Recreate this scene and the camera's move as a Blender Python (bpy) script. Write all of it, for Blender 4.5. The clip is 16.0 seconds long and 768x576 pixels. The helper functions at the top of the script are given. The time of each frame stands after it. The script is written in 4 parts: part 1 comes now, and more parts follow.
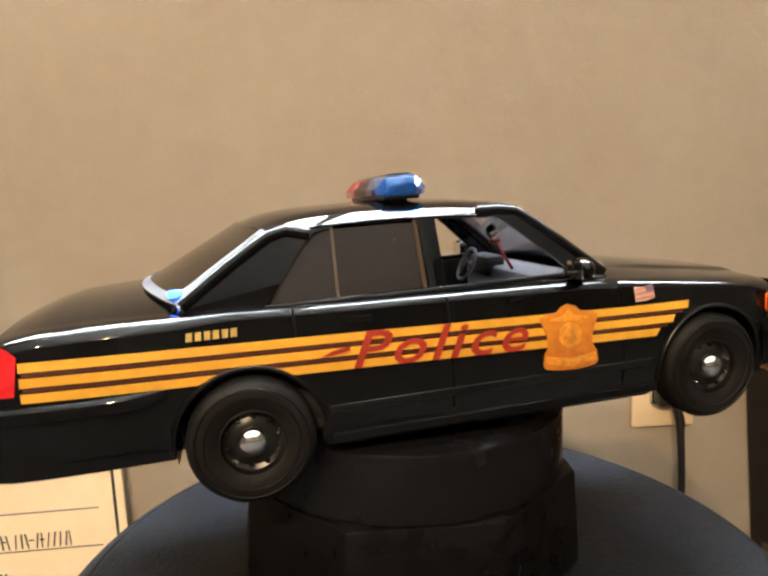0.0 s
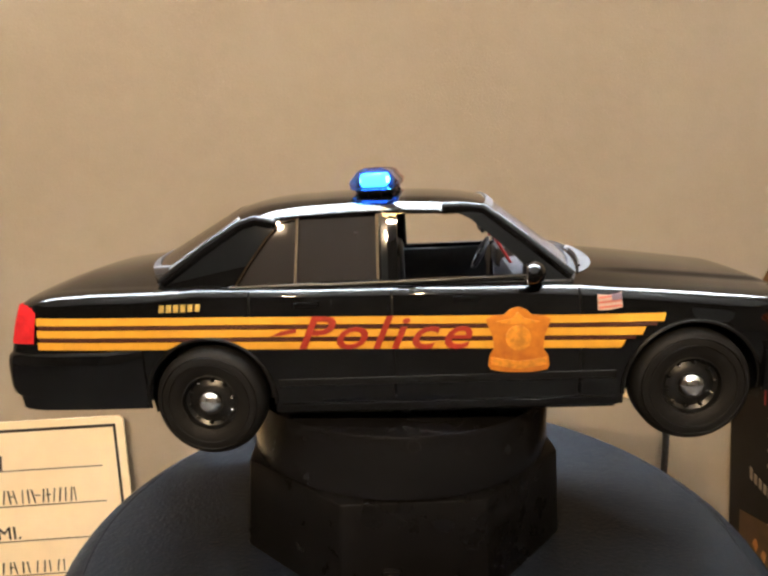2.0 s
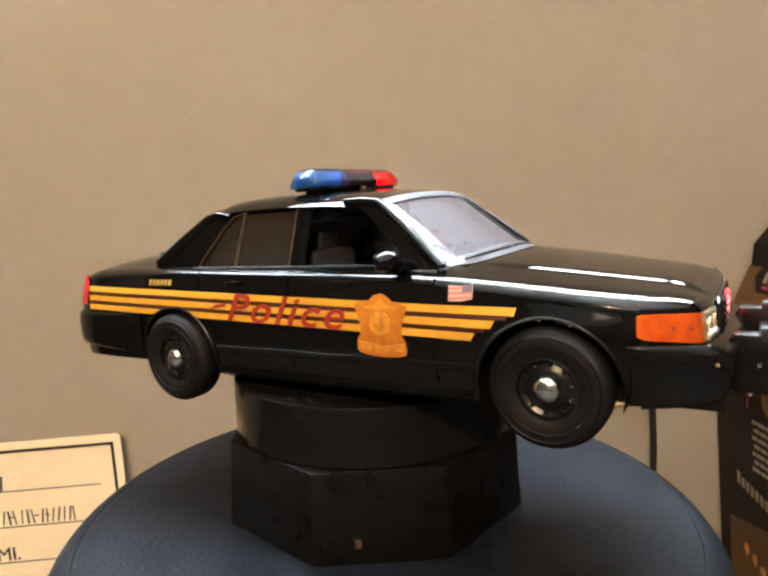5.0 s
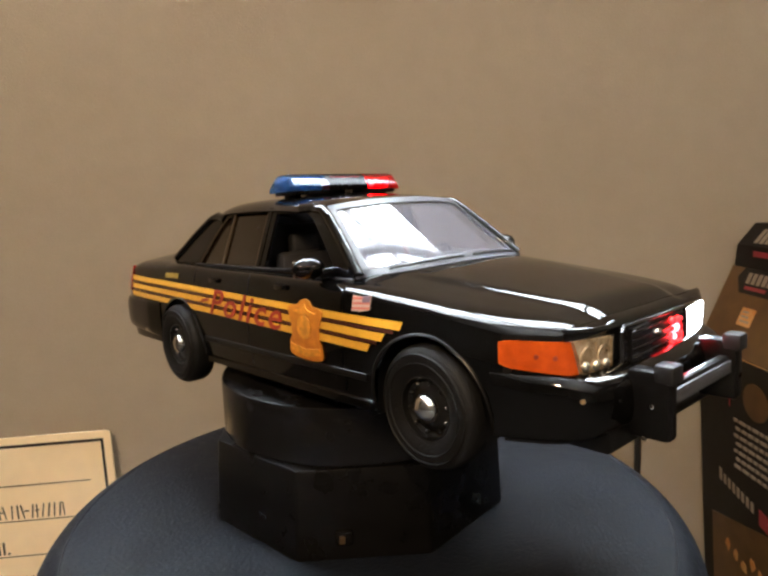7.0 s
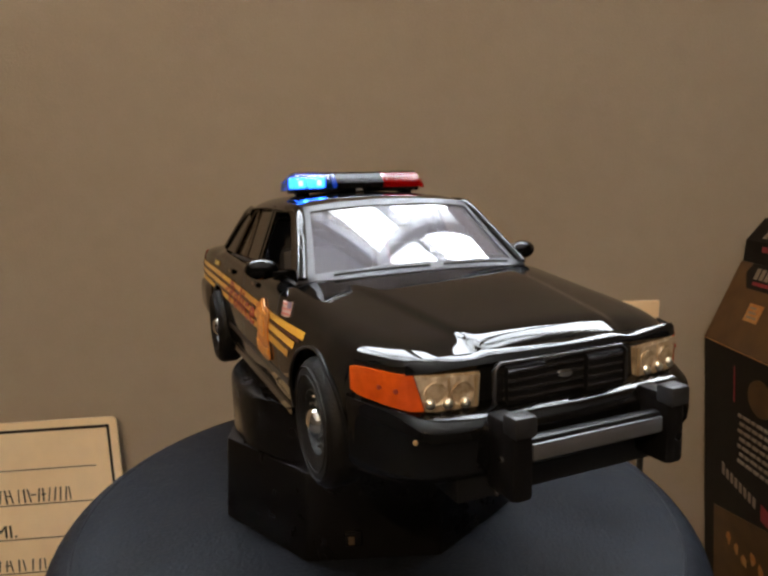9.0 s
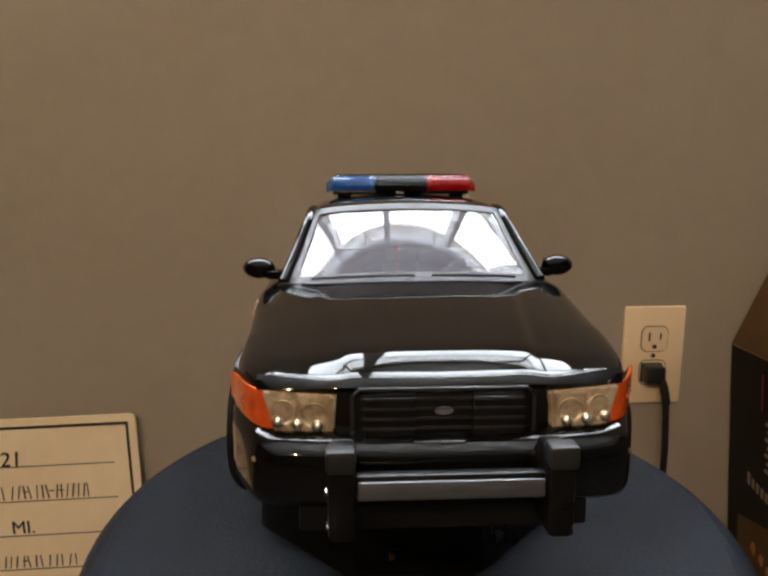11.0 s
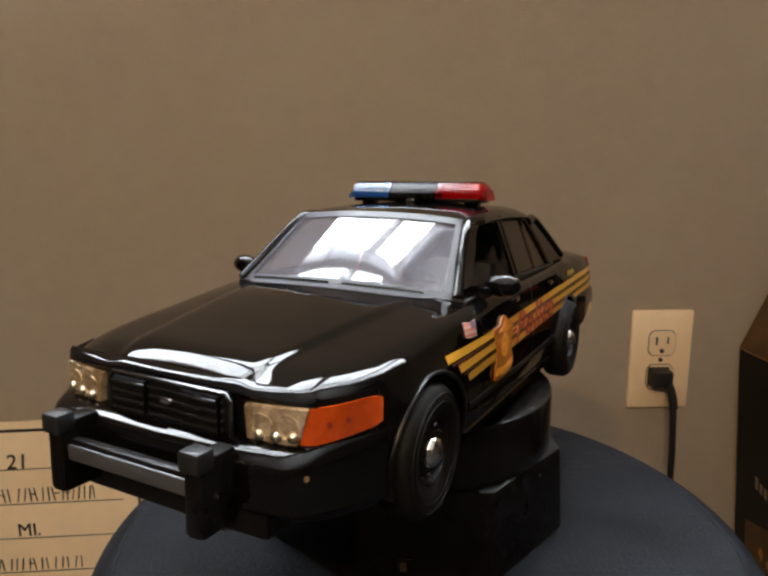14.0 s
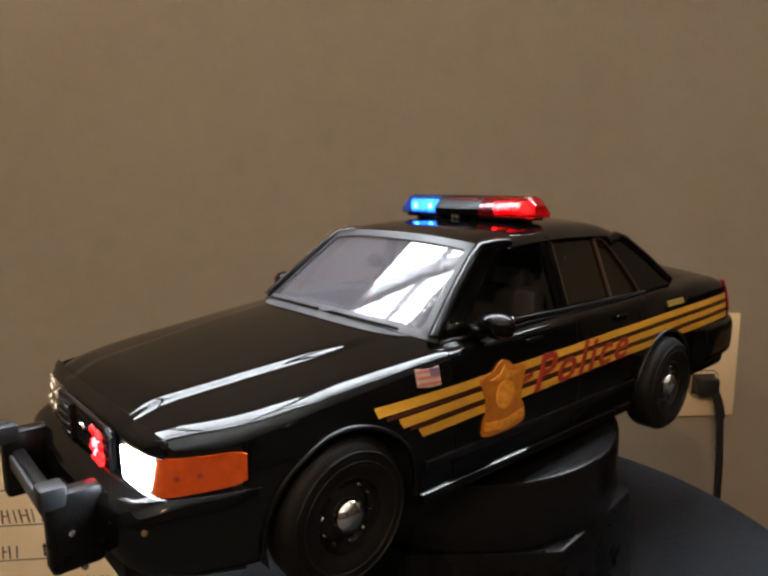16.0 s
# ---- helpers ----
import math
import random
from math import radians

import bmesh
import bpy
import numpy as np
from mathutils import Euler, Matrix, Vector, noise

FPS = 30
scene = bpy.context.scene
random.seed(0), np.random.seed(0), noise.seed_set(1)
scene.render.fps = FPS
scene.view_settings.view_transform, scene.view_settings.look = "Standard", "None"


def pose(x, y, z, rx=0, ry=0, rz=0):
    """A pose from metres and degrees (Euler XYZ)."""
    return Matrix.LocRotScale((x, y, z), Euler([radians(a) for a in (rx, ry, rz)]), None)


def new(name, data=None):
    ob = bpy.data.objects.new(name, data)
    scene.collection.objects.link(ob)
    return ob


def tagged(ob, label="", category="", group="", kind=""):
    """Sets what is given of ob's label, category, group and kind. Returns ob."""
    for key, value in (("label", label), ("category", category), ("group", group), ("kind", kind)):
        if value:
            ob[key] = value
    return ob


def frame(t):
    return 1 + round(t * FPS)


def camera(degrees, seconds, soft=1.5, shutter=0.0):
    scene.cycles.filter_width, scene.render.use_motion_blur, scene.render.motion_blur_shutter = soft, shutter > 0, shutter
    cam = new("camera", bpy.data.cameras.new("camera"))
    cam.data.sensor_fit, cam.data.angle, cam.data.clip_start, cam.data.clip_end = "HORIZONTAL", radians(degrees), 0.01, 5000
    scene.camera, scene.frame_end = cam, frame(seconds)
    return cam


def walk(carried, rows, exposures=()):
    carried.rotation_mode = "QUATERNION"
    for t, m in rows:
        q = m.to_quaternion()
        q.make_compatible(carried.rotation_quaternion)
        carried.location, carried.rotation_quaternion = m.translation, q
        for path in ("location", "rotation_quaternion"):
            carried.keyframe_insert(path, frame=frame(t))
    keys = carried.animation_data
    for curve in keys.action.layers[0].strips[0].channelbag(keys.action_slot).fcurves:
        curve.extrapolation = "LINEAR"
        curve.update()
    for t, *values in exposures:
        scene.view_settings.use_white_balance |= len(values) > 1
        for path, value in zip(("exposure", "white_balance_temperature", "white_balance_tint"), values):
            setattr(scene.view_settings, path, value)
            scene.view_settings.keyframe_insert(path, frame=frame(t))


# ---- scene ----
cam = camera(63.34, 16.0, 2.7)
PATH = [
    (0, pose(-0.0199, -0.2460, 0.0849, 82.06, 1.85, -3.16)),
    (0.5, pose(-0.0170, -0.2506, 0.0923, 81.34, 1.54, -3.51)),
    (1, pose(-0.0159, -0.2554, 0.0986, 79.09, 0.43, -3.85)),
    (1.5, pose(-0.0156, -0.2554, 0.0992, 77.94, 0.30, -4.16)),
    (2, pose(-0.0198, -0.2555, 0.0964, 78.52, 0.68, -3.15)),
    (2.5, pose(-0.0178, -0.2666, 0.0894, 79.61, 0.76, -3.41)),
    (3, pose(-0.0130, -0.2773, 0.0876, 81.18, 1.55, -3.20)),
    (5.5, pose(-0.0066, -0.2820, 0.0834, 81.36, 2.16, -3.30)),
    (6, pose(-0.0074, -0.2848, 0.0876, 81.65, 2.15, -3.60)),
    (6.5, pose(-0.0049, -0.2873, 0.0874, 81.85, 2.22, -3.86)),
    (7, pose(-0.0038, -0.2868, 0.0875, 80.87, 1.73, -3.92)),
    (7.5, pose(-0.0025, -0.2855, 0.0872, 80.14, 1.45, -3.99)),
    (8, pose(-0.0054, -0.2873, 0.0928, 80.39, 1.36, -3.72)),
    (8.5, pose(-0.0068, -0.2873, 0.0947, 80.19, 1.33, -3.44)),
    (9, pose(-0.0072, -0.2841, 0.0941, 79.46, 0.99, -3.53)),
    (11.5, pose(-0.0221, -0.2748, 0.0966, 79.26, 0.29, -2.29)),
    (12, pose(-0.0230, -0.2750, 0.0975, 79.77, 0.67, -2.28)),
    (12.5, pose(-0.0247, -0.2764, 0.1025, 80.49, 1.14, -2.63)),
    (13, pose(-0.0230, -0.2737, 0.0990, 80.29, 1.13, -2.63)),
    (13.5, pose(-0.0194, -0.2718, 0.0972, 79.52, 0.69, -2.81)),
    (14, pose(-0.0229, -0.2728, 0.0993, 79.29, 0.19, -2.11)),
    (14.5, pose(-0.0246, -0.2733, 0.1038, 78.94, 0.54, -1.65)),
    (15, pose(-0.0251, -0.2700, 0.1035, 78.61, 0.13, -1.30)),
    (15.5, pose(-0.0281, -0.2631, 0.1063, 79.44, 1.49, -0.88)),
    (16, pose(-0.0314, -0.2437, 0.1059, 79.07, 1.59, -0.61)),
]
LIFT = 0.17
EXPOSE = [(t, e + LIFT, k, tint) for t, e, k, tint in (
    (0.0, 1.03, 6900, 13), (3.0, 1.02, 6800, 13), (5.5, 0.94, 6700, 13), (7.0, 0.40, 6800, 14), (7.5, 0.20, 6900, 16), (8.0, 0.2, 7000, 17), (8.5, -0.17, 7000, 17), (9.0, -0.25, 7000, 17),
    (11.5, -0.5, 7000, 17), (12.5, -0.62, 7000, 17), (14.5, -0.27, 7000, 17), (16.0, -0.38, 7000, 17))]
walk(cam, PATH, EXPOSE)

# ---- light: daylight through a tall window, warm pendant lamps behind the viewer ----
world = bpy.data.worlds.new("room_world")
scene.world = world
world.use_nodes = True
world.node_tree.nodes["Background"].inputs[0].default_value = (0.9, 0.75, 0.6, 1)
world.node_tree.nodes["Background"].inputs[1].default_value = 0.02
SKY_GLOW = 28.0
LAMPS = [(-0.54, -1.22, 1.08, 25.0), (-0.20, -1.28, 1.06, 23.0), (1.45, -1.15, 1.05, 2.0)]


def warm_lamp(x, y, z, watts, size):
    data = bpy.data.lights.new("warm_bulb", "POINT")
    data.energy, data.color, data.shadow_soft_size = watts, (1.0, 0.75, 0.46), size
    ob = new("warm_bulb", data)
    ob.location = (x, y, z)
    return ob


for lx, ly, lz, watts in LAMPS:
    warm_lamp(lx, ly, lz - 0.11, watts, 0.014)

# ---- materials ----


def mat(name, colour, rough=0.5, metal=0.0, spec=0.5, coat=0.0, var=0.0, scale=200.0, bump=0.0, bump_scale=400.0,
        rough_var=0.0, second=None, glow=0.0, glow_colour=None, alpha=1.0, depth=0.0006):
    m = bpy.data.materials.new(name)
    m.use_nodes = True
    nt = m.node_tree
    b = nt.nodes["Principled BSDF"]
    b.inputs["Base Color"].default_value = (*colour, 1)
    b.inputs["Roughness"].default_value = rough
    b.inputs["Metallic"].default_value = metal
    b.inputs["Specular IOR Level"].default_value = spec
    b.inputs["Coat Weight"].default_value = coat
    b.inputs["Coat Roughness"].default_value = 0.03
    b.inputs["Alpha"].default_value = alpha
    if glow:
        b.inputs["Emission Color"].default_value = (*(glow_colour or colour), 1)
        b.inputs["Emission Strength"].default_value = glow
    co = nt.nodes.new("ShaderNodeTexCoord")
    if var or rough_var:
        fine = nt.nodes.new("ShaderNodeTexNoise")
        fine.inputs["Scale"].default_value, fine.inputs["Detail"].default_value = scale, 6
        broad = nt.nodes.new("ShaderNodeTexNoise")
        broad.inputs["Scale"].default_value, broad.inputs["Detail"].default_value = scale / 9, 3
        mix = nt.nodes.new("ShaderNodeMath")
        mix.operation = "ADD"
        nt.links.new(co.outputs["Object"], fine.inputs["Vector"])
        nt.links.new(co.outputs["Object"], broad.inputs["Vector"])
        nt.links.new(fine.outputs["Fac"], mix.inputs[0])
        nt.links.new(broad.outputs["Fac"], mix.inputs[1])
        if var:
            ramp = nt.nodes.new("ShaderNodeMapRange")
            ramp.inputs["From Min"].default_value, ramp.inputs["From Max"].default_value = 0.7, 1.3
            nt.links.new(mix.outputs[0], ramp.inputs["Value"])
            blend = nt.nodes.new("ShaderNodeMix")
            blend.data_type = "RGBA"
            other = second or tuple(c * (1 - var) for c in colour)
            blend.inputs[6].default_value = (*other, 1)
            blend.inputs[7].default_value = (*(colour if second else tuple(min(1, c * (1 + var)) for c in colour)), 1)
            nt.links.new(ramp.outputs["Result"], blend.inputs[0])
            nt.links.new(blend.outputs[2], b.inputs["Base Color"])
        if rough_var:
            r2 = nt.nodes.new("ShaderNodeMapRange")
            r2.inputs["From Min"].default_value, r2.inputs["From Max"].default_value = 0.7, 1.3
            r2.inputs["To Min"].default_value, r2.inputs["To Max"].default_value = max(0, rough - rough_var), rough + rough_var
            nt.links.new(mix.outputs[0], r2.inputs["Value"])
            nt.links.new(r2.outputs["Result"], b.inputs["Roughness"])
    if bump:
        n2 = nt.nodes.new("ShaderNodeTexNoise")
        n2.inputs["Scale"].default_value, n2.inputs["Detail"].default_value = bump_scale, 4
        bp = nt.nodes.new("ShaderNodeBump")
        bp.inputs["Strength"].default_value, bp.inputs["Distance"].default_value = bump, depth
        nt.links.new(co.outputs["Object"], n2.inputs["Vector"])
        nt.links.new(n2.outputs["Fac"], bp.inputs["Height"])
        nt.links.new(bp.outputs["Normal"], b.inputs["Normal"])
    return m


def clear(name, tint, haze, haze_colour, rough=0.02, gloss=0.055):
    """A thin clear or tinted sheet: see-through, glossy by its angle, with a little haze."""
    m = bpy.data.materials.new(name)
    m.use_nodes = True
    nt = m.node_tree
    nt.nodes.clear()
    out = nt.nodes.new("ShaderNodeOutputMaterial")
    tr = nt.nodes.new("ShaderNodeBsdfTransparent")
    tr.inputs[0].default_value = (*tint, 1)
    df = nt.nodes.new("ShaderNodeBsdfDiffuse")
    df.inputs[0].default_value = (*haze_colour, 1)
    gl = nt.nodes.new("ShaderNodeBsdfGlossy")
    gl.inputs["Roughness"].default_value = rough
    m1, m2 = nt.nodes.new("ShaderNodeMixShader"), nt.nodes.new("ShaderNodeMixShader")
    m1.inputs[0].default_value = haze
    lw = nt.nodes.new("ShaderNodeLayerWeight")
    lw.inputs[0].default_value = 0.5
    pw = nt.nodes.new("ShaderNodeMath")
    pw.operation, pw.inputs[1].default_value = "POWER", 4.0
    fr = nt.nodes.new("ShaderNodeMath")
    fr.operation, fr.inputs[1].default_value, fr.inputs[2].default_value = "MULTIPLY_ADD", 0.9, gloss
    nt.links.new(lw.outputs["Facing"], pw.inputs[0])
    nt.links.new(pw.outputs[0], fr.inputs[0])
    nt.links.new(tr.outputs[0], m1.inputs[1])
    nt.links.new(df.outputs[0], m1.inputs[2])
    nt.links.new(fr.outputs[0], m2.inputs[0])
    nt.links.new(m1.outputs[0], m2.inputs[1])
    nt.links.new(gl.outputs[0], m2.inputs[2])
    nt.links.new(m2.outputs[0], out.inputs[0])
    return m


PAINT_WALL = mat("tan_wall_paint", (0.36, 0.300, 0.226), 0.75, var=0.03, scale=400, bump=0.35, bump_scale=420)
PAINT_CEIL = mat("ceiling_white", (0.75, 0.73, 0.69), 0.9, var=0.04, scale=20)
# unseen walls and carpet: colours darkened so the black car reflects less room light
PAINT_DIMMED = mat("unseen_wall_dimmed", (0.075, 0.060, 0.045), 0.8, var=0.05, scale=60)
CARPET = mat("grey_brown_carpet", (0.03, 0.025, 0.020), 0.95, var=0.3, scale=250, bump=1.0, bump_scale=900)
SKYCARD = mat("bright_overcast_sky", (0.9, 0.95, 1.0), 0.5, glow=SKY_GLOW, glow_colour=(0.80, 0.90, 1.0))
PANE = clear("window_pane", (0.95, 0.97, 0.97), 0.02, (0.5, 0.5, 0.5))
SHADE = mat("warm_lamp_shade", (0.9, 0.75, 0.5), 0.6, glow=1.0, glow_colour=(1.0, 0.7, 0.35))
WHITE_METAL = mat("white_metal", (0.7, 0.7, 0.68), 0.4)
VINYL = mat("blue_black_vinyl", (0.0120, 0.0150, 0.0208), 0.5, spec=0.12, var=0.5, scale=320, second=(0.0030, 0.0040, 0.0058), bump=0.65, bump_scale=700, rough_var=0.12)
PIPING = mat("black_piping", (0.007, 0.008, 0.011), 0.55, spec=0.2)
PLASTIC = mat("black_plastic", (0.004, 0.0037, 0.0037), 0.32, spec=0.22, var=0.25, scale=150, bump=0.15, bump_scale=1800, rough_var=0.08)
PLASTIC_SATIN = mat("black_satin_plastic", (0.0045, 0.0042, 0.0042), 0.24, spec=0.28, var=0.2, scale=120, rough_var=0.05)
BODY = mat("black_gloss_paint", (0.002, 0.002, 0.002), 0.032, spec=0.35, coat=0.0, var=0.3, scale=90, rough_var=0.012)
TRIM = mat("black_trim", (0.004, 0.004, 0.004), 0.35, spec=0.3, var=0.2, scale=300)
RUBBER = mat("tyre_rubber", (0.0045, 0.0042, 0.004), 0.6, spec=0.22, var=0.3, scale=400, bump=0.3, bump_scale=1500)
# brighter than the body paint: the window's highlight put into the rim's colour
RIM_SHEEN = mat("rim_sheen_grey", (0.10, 0.10, 0.105), 0.18, metal=0.9, rough_var=0.05, scale=500)
STEEL_BLACK = mat("black_steel_rim", (0.006, 0.006, 0.006), 0.3, spec=0.4, var=0.2, scale=300)
CHROME = mat("chrome", (0.75, 0.73, 0.70), 0.12, metal=1.0, rough_var=0.05, scale=500)
CHARCOAL = mat("charcoal_interior", (0.018, 0.018, 0.02), 0.6, var=0.3, scale=300)
GREY_INT = mat("grey_interior", (0.10, 0.10, 0.11), 0.6, var=0.2, scale=300)
GOLD = mat("yellow_gold_stripe", (0.66, 0.33, 0.035), 0.32, coat=0.3, var=0.10, scale=250)
MAROON = mat("maroon_keyline", (0.055, 0.010, 0.006), 0.4, var=0.2, scale=300)
RED_INK = mat("red_lettering", (0.33, 0.028, 0.014), 0.35, coat=0.3, var=0.15, scale=400)
BADGE_GOLD = mat("orange_gold_badge", (0.62, 0.22, 0.02), 0.35, coat=0.3, var=0.35, scale=380, second=(0.40, 0.11, 0.01))
BADGE_LIGHT = mat("pale_gold_badge", (0.70, 0.28, 0.035), 0.35, var=0.4, scale=500)
AMBER = mat("amber_lens", (0.75, 0.115, 0.010), 0.18, coat=0.5, var=0.25, scale=300, second=(0.5, 0.06, 0.004), bump=0.3, bump_scale=900)
LENS = mat("headlamp_reflector", (0.90, 0.77, 0.57), 0.20, metal=0.55, coat=0.8, var=0.3, scale=420, second=(0.42, 0.30, 0.17), bump=1.0, bump_scale=330, depth=0.0012)
# pale metal for the domes that imitate lamp glints in the reflector
LENS_GLINT = mat("bright_glint_dome", (0.98, 0.90, 0.76), 0.30, metal=1.0, coat=0.5, var=0.1, scale=500)
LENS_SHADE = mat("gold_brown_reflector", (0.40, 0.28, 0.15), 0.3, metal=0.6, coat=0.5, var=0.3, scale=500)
SLAT = mat("grey_black_slat", (0.016, 0.016, 0.018), 0.22, spec=0.5, var=0.2, scale=300)
TAIL = mat("red_tail_lens", (0.55, 0.015, 0.02), 0.15, coat=0.5, var=0.25, scale=300)
DULL_GOLD = mat("dull_gold_print", (0.36, 0.24, 0.05), 0.4, var=0.2, scale=500)
FLAG_PALE = mat("flag_white", (0.52, 0.38, 0.32), 0.4, var=0.1, scale=500)
FLAG_RED = mat("flag_red", (0.50, 0.14, 0.11), 0.4, var=0.1, scale=500)
FLAG_BLUE = mat("flag_blue", (0.16, 0.12, 0.17), 0.4, var=0.1, scale=500)
# the pale blue haze colour paints a bluish sheen across the windshield
WINDSHIELD = clear("windshield_blue_sheen", (0.62, 0.63, 0.68), 0.12, (0.50, 0.52, 0.62), 0.03, 0.10)
FROST = mat("frosted_edge", (0.06, 0.063, 0.072), 0.45, coat=0.12, var=0.1, scale=200)
# the brown haze colour stands in for the tan room reflected in the glass
TINT = clear("dark_glass_tan_sheen", (0.05, 0.038, 0.028), 0.33, (0.042, 0.027, 0.016))
BRONZE = mat("bronze_window_trim", (0.06, 0.040, 0.022), 0.45, metal=0.0, spec=0.25, var=0.2, scale=300)
BLUE_LENS = clear("blue_lens", (0.30, 0.58, 0.92), 0.16, (0.03, 0.15, 0.42), 0.06, 0.03)
RED_LENS = clear("red_lens", (0.95, 0.16, 0.16), 0.18, (0.45, 0.01, 0.01), 0.06, 0.028)
# unlit lens colours for the added shutters that block the bar's steady glow
BLUE_DULL = mat("blue_shutter", (0.03, 0.17, 0.42), 0.3, metal=0.1, var=0.5, scale=350, second=(0.015, 0.07, 0.18), bump=0.8, bump_scale=500)
RED_DULL = mat("red_shutter", (0.42, 0.015, 0.018), 0.2, metal=0.3, var=0.5, scale=350, second=(0.15, 0.006, 0.006), bump=0.8, bump_scale=500)
BLUE_DIM = mat("dim_blue_led_dot", (0.05, 0.2, 1.0), 0.4, glow=1.6, glow_colour=(0.004, 0.10, 1.0))
RED_DIM = mat("dim_red_led_dot", (1.0, 0.05, 0.05), 0.4, glow=1.0, glow_colour=(1.0, 0.01, 0.02))
BLUE_GLOW = mat("blue_led", (0.1, 0.4, 1.0), 0.4, glow=34.0, glow_colour=(0.08, 0.48, 1.0))
BLUE_BODY = mat("blue_lamp_body", (0.05, 0.2, 1.0), 0.4, glow=10.0, glow_colour=(0.015, 0.20, 1.0))
RED_BODY = mat("red_lamp_body", (1.0, 0.05, 0.05), 0.4, glow=2.6, glow_colour=(1.0, 0.01, 0.02))
DECK_BLUE = mat("deck_blue_led", (0.05, 0.2, 1.0), 0.4, glow=8.0, glow_colour=(0.01, 0.14, 1.0))
BLUE_DOT = mat("blue_led_dot", (0.1, 0.4, 1.0), 0.4, glow=5.0, glow_colour=(0.004, 0.10, 1.0))
RED_GLOW = mat("red_led", (1.0, 0.1, 0.1), 0.4, glow=22.0, glow_colour=(1.0, 0.05, 0.06))
RED_DOT = mat("red_led_dot", (1.0, 0.1, 0.1), 0.4, glow=3.2, glow_colour=(1.0, 0.01, 0.015))
WHITE_GLOW = mat("white_led", (0.8, 0.9, 1.0), 0.4, glow=75.0, glow_colour=(0.66, 0.84, 1.0))
DARK_MID = mat("smoked_centre", (0.005, 0.005, 0.005), 0.25, spec=0.15, var=0.3, scale=300)
CARD = mat("cream_card", (0.94, 0.75, 0.49), 0.7, var=0.04, scale=60, bump=0.1)
INK = mat("black_ink", (0.015, 0.012, 0.01), 0.6)
INK_BROWN = mat("brown_ink_line", (0.10, 0.06, 0.03), 0.6)
PLATE = mat("ivory_plate", (0.92, 0.71, 0.45), 0.35, var=0.03, scale=80)
IVORY_DARK = mat("ivory_socket", (0.88, 0.69, 0.44), 0.35)
HOLE = mat("dark_slot", (0.02, 0.015, 0.01), 0.6)
CORD = mat("black_cord", (0.012, 0.011, 0.010), 0.45, var=0.2, scale=200)
PAD_GREY = mat("grey_rubber_pad", (0.017, 0.018, 0.020), 0.45, spec=0.35, var=0.2, scale=300)
CARTON_DARK = mat("black_printed_carton", (0.008, 0.006, 0.005), 0.5, spec=0.25, var=0.3, scale=80)
CARTON_BROWN = mat("brown_printed_carton", (0.13, 0.062, 0.017), 0.42, var=0.35, scale=40, second=(0.06, 0.028, 0.008))
PRINT_PALE = mat("pale_print", (0.27, 0.22, 0.17), 0.5)
PRINT_ORANGE = mat("orange_print", (0.50, 0.17, 0.03), 0.45, var=0.5, scale=150, second=(0.55, 0.35, 0.15))
PRINT_RED = mat("red_print", (0.30, 0.02, 0.03), 0.45)
RED_PLASTIC = mat("red_plastic", (0.35, 0.02, 0.02), 0.35)

# ---- helpers for shapes ----


def part(name, bm, material, parent=None, label="", smooth=True):
    me = bpy.data.meshes.new(name)
    bmesh.ops.recalc_face_normals(bm, faces=bm.faces)
    bm.to_mesh(me)
    bm.free()
    if smooth:
        for poly in me.polygons:
            poly.use_smooth = True
        me.set_sharp_from_angle(angle=radians(38))
    me.materials.append(material)
    ob = new(name, me)
    if parent:
        ob.parent = parent
    if label:
        ob["label"] = label
    return ob


def thing(name, label, category, m=None, group=""):
    ob = new(name)
    if m is not None:
        ob.matrix_basis = m
    return tagged(ob, label, category, group)


def add_box(bm, x0, x1, y0, y1, z0, z1, bevel=0.0, m=None):
    mm = Matrix.Translation(((x0 + x1) / 2, (y0 + y1) / 2, (z0 + z1) / 2)) @ Matrix.Diagonal((x1 - x0, y1 - y0, z1 - z0, 1))
    r = bmesh.ops.create_cube(bm, size=1, matrix=(m or Matrix()) @ mm)
    if bevel:
        edges = list({e for v in r["verts"] for e in v.link_edges})
        bmesh.ops.bevel(bm, geom=edges, offset=bevel, segments=2, affect="EDGES", profile=0.5)


def box(x0, x1, y0, y1, z0, z1, bevel=0.0, m=None):
    bm = bmesh.new()
    add_box(bm, x0, x1, y0, y1, z0, z1, bevel, m)
    return bm


def grid(rows, close=False):
    """A sheet of quads through rows of points."""
    bm = bmesh.new()
    vs = [[bm.verts.new(p) for p in r] for r in rows]
    for a, b in zip(vs, vs[1:]):
        n = len(a)
        for i in range(n if close else n - 1):
            j = (i + 1) % n
            bm.faces.new((a[i], a[j], b[j], b[i]))
    return bm


def thick(bm, d):
    """Gives a sheet a thickness."""
    bmesh.ops.recalc_face_normals(bm, faces=bm.faces)
    bmesh.ops.solidify(bm, geom=list(bm.faces), thickness=d)
    return bm


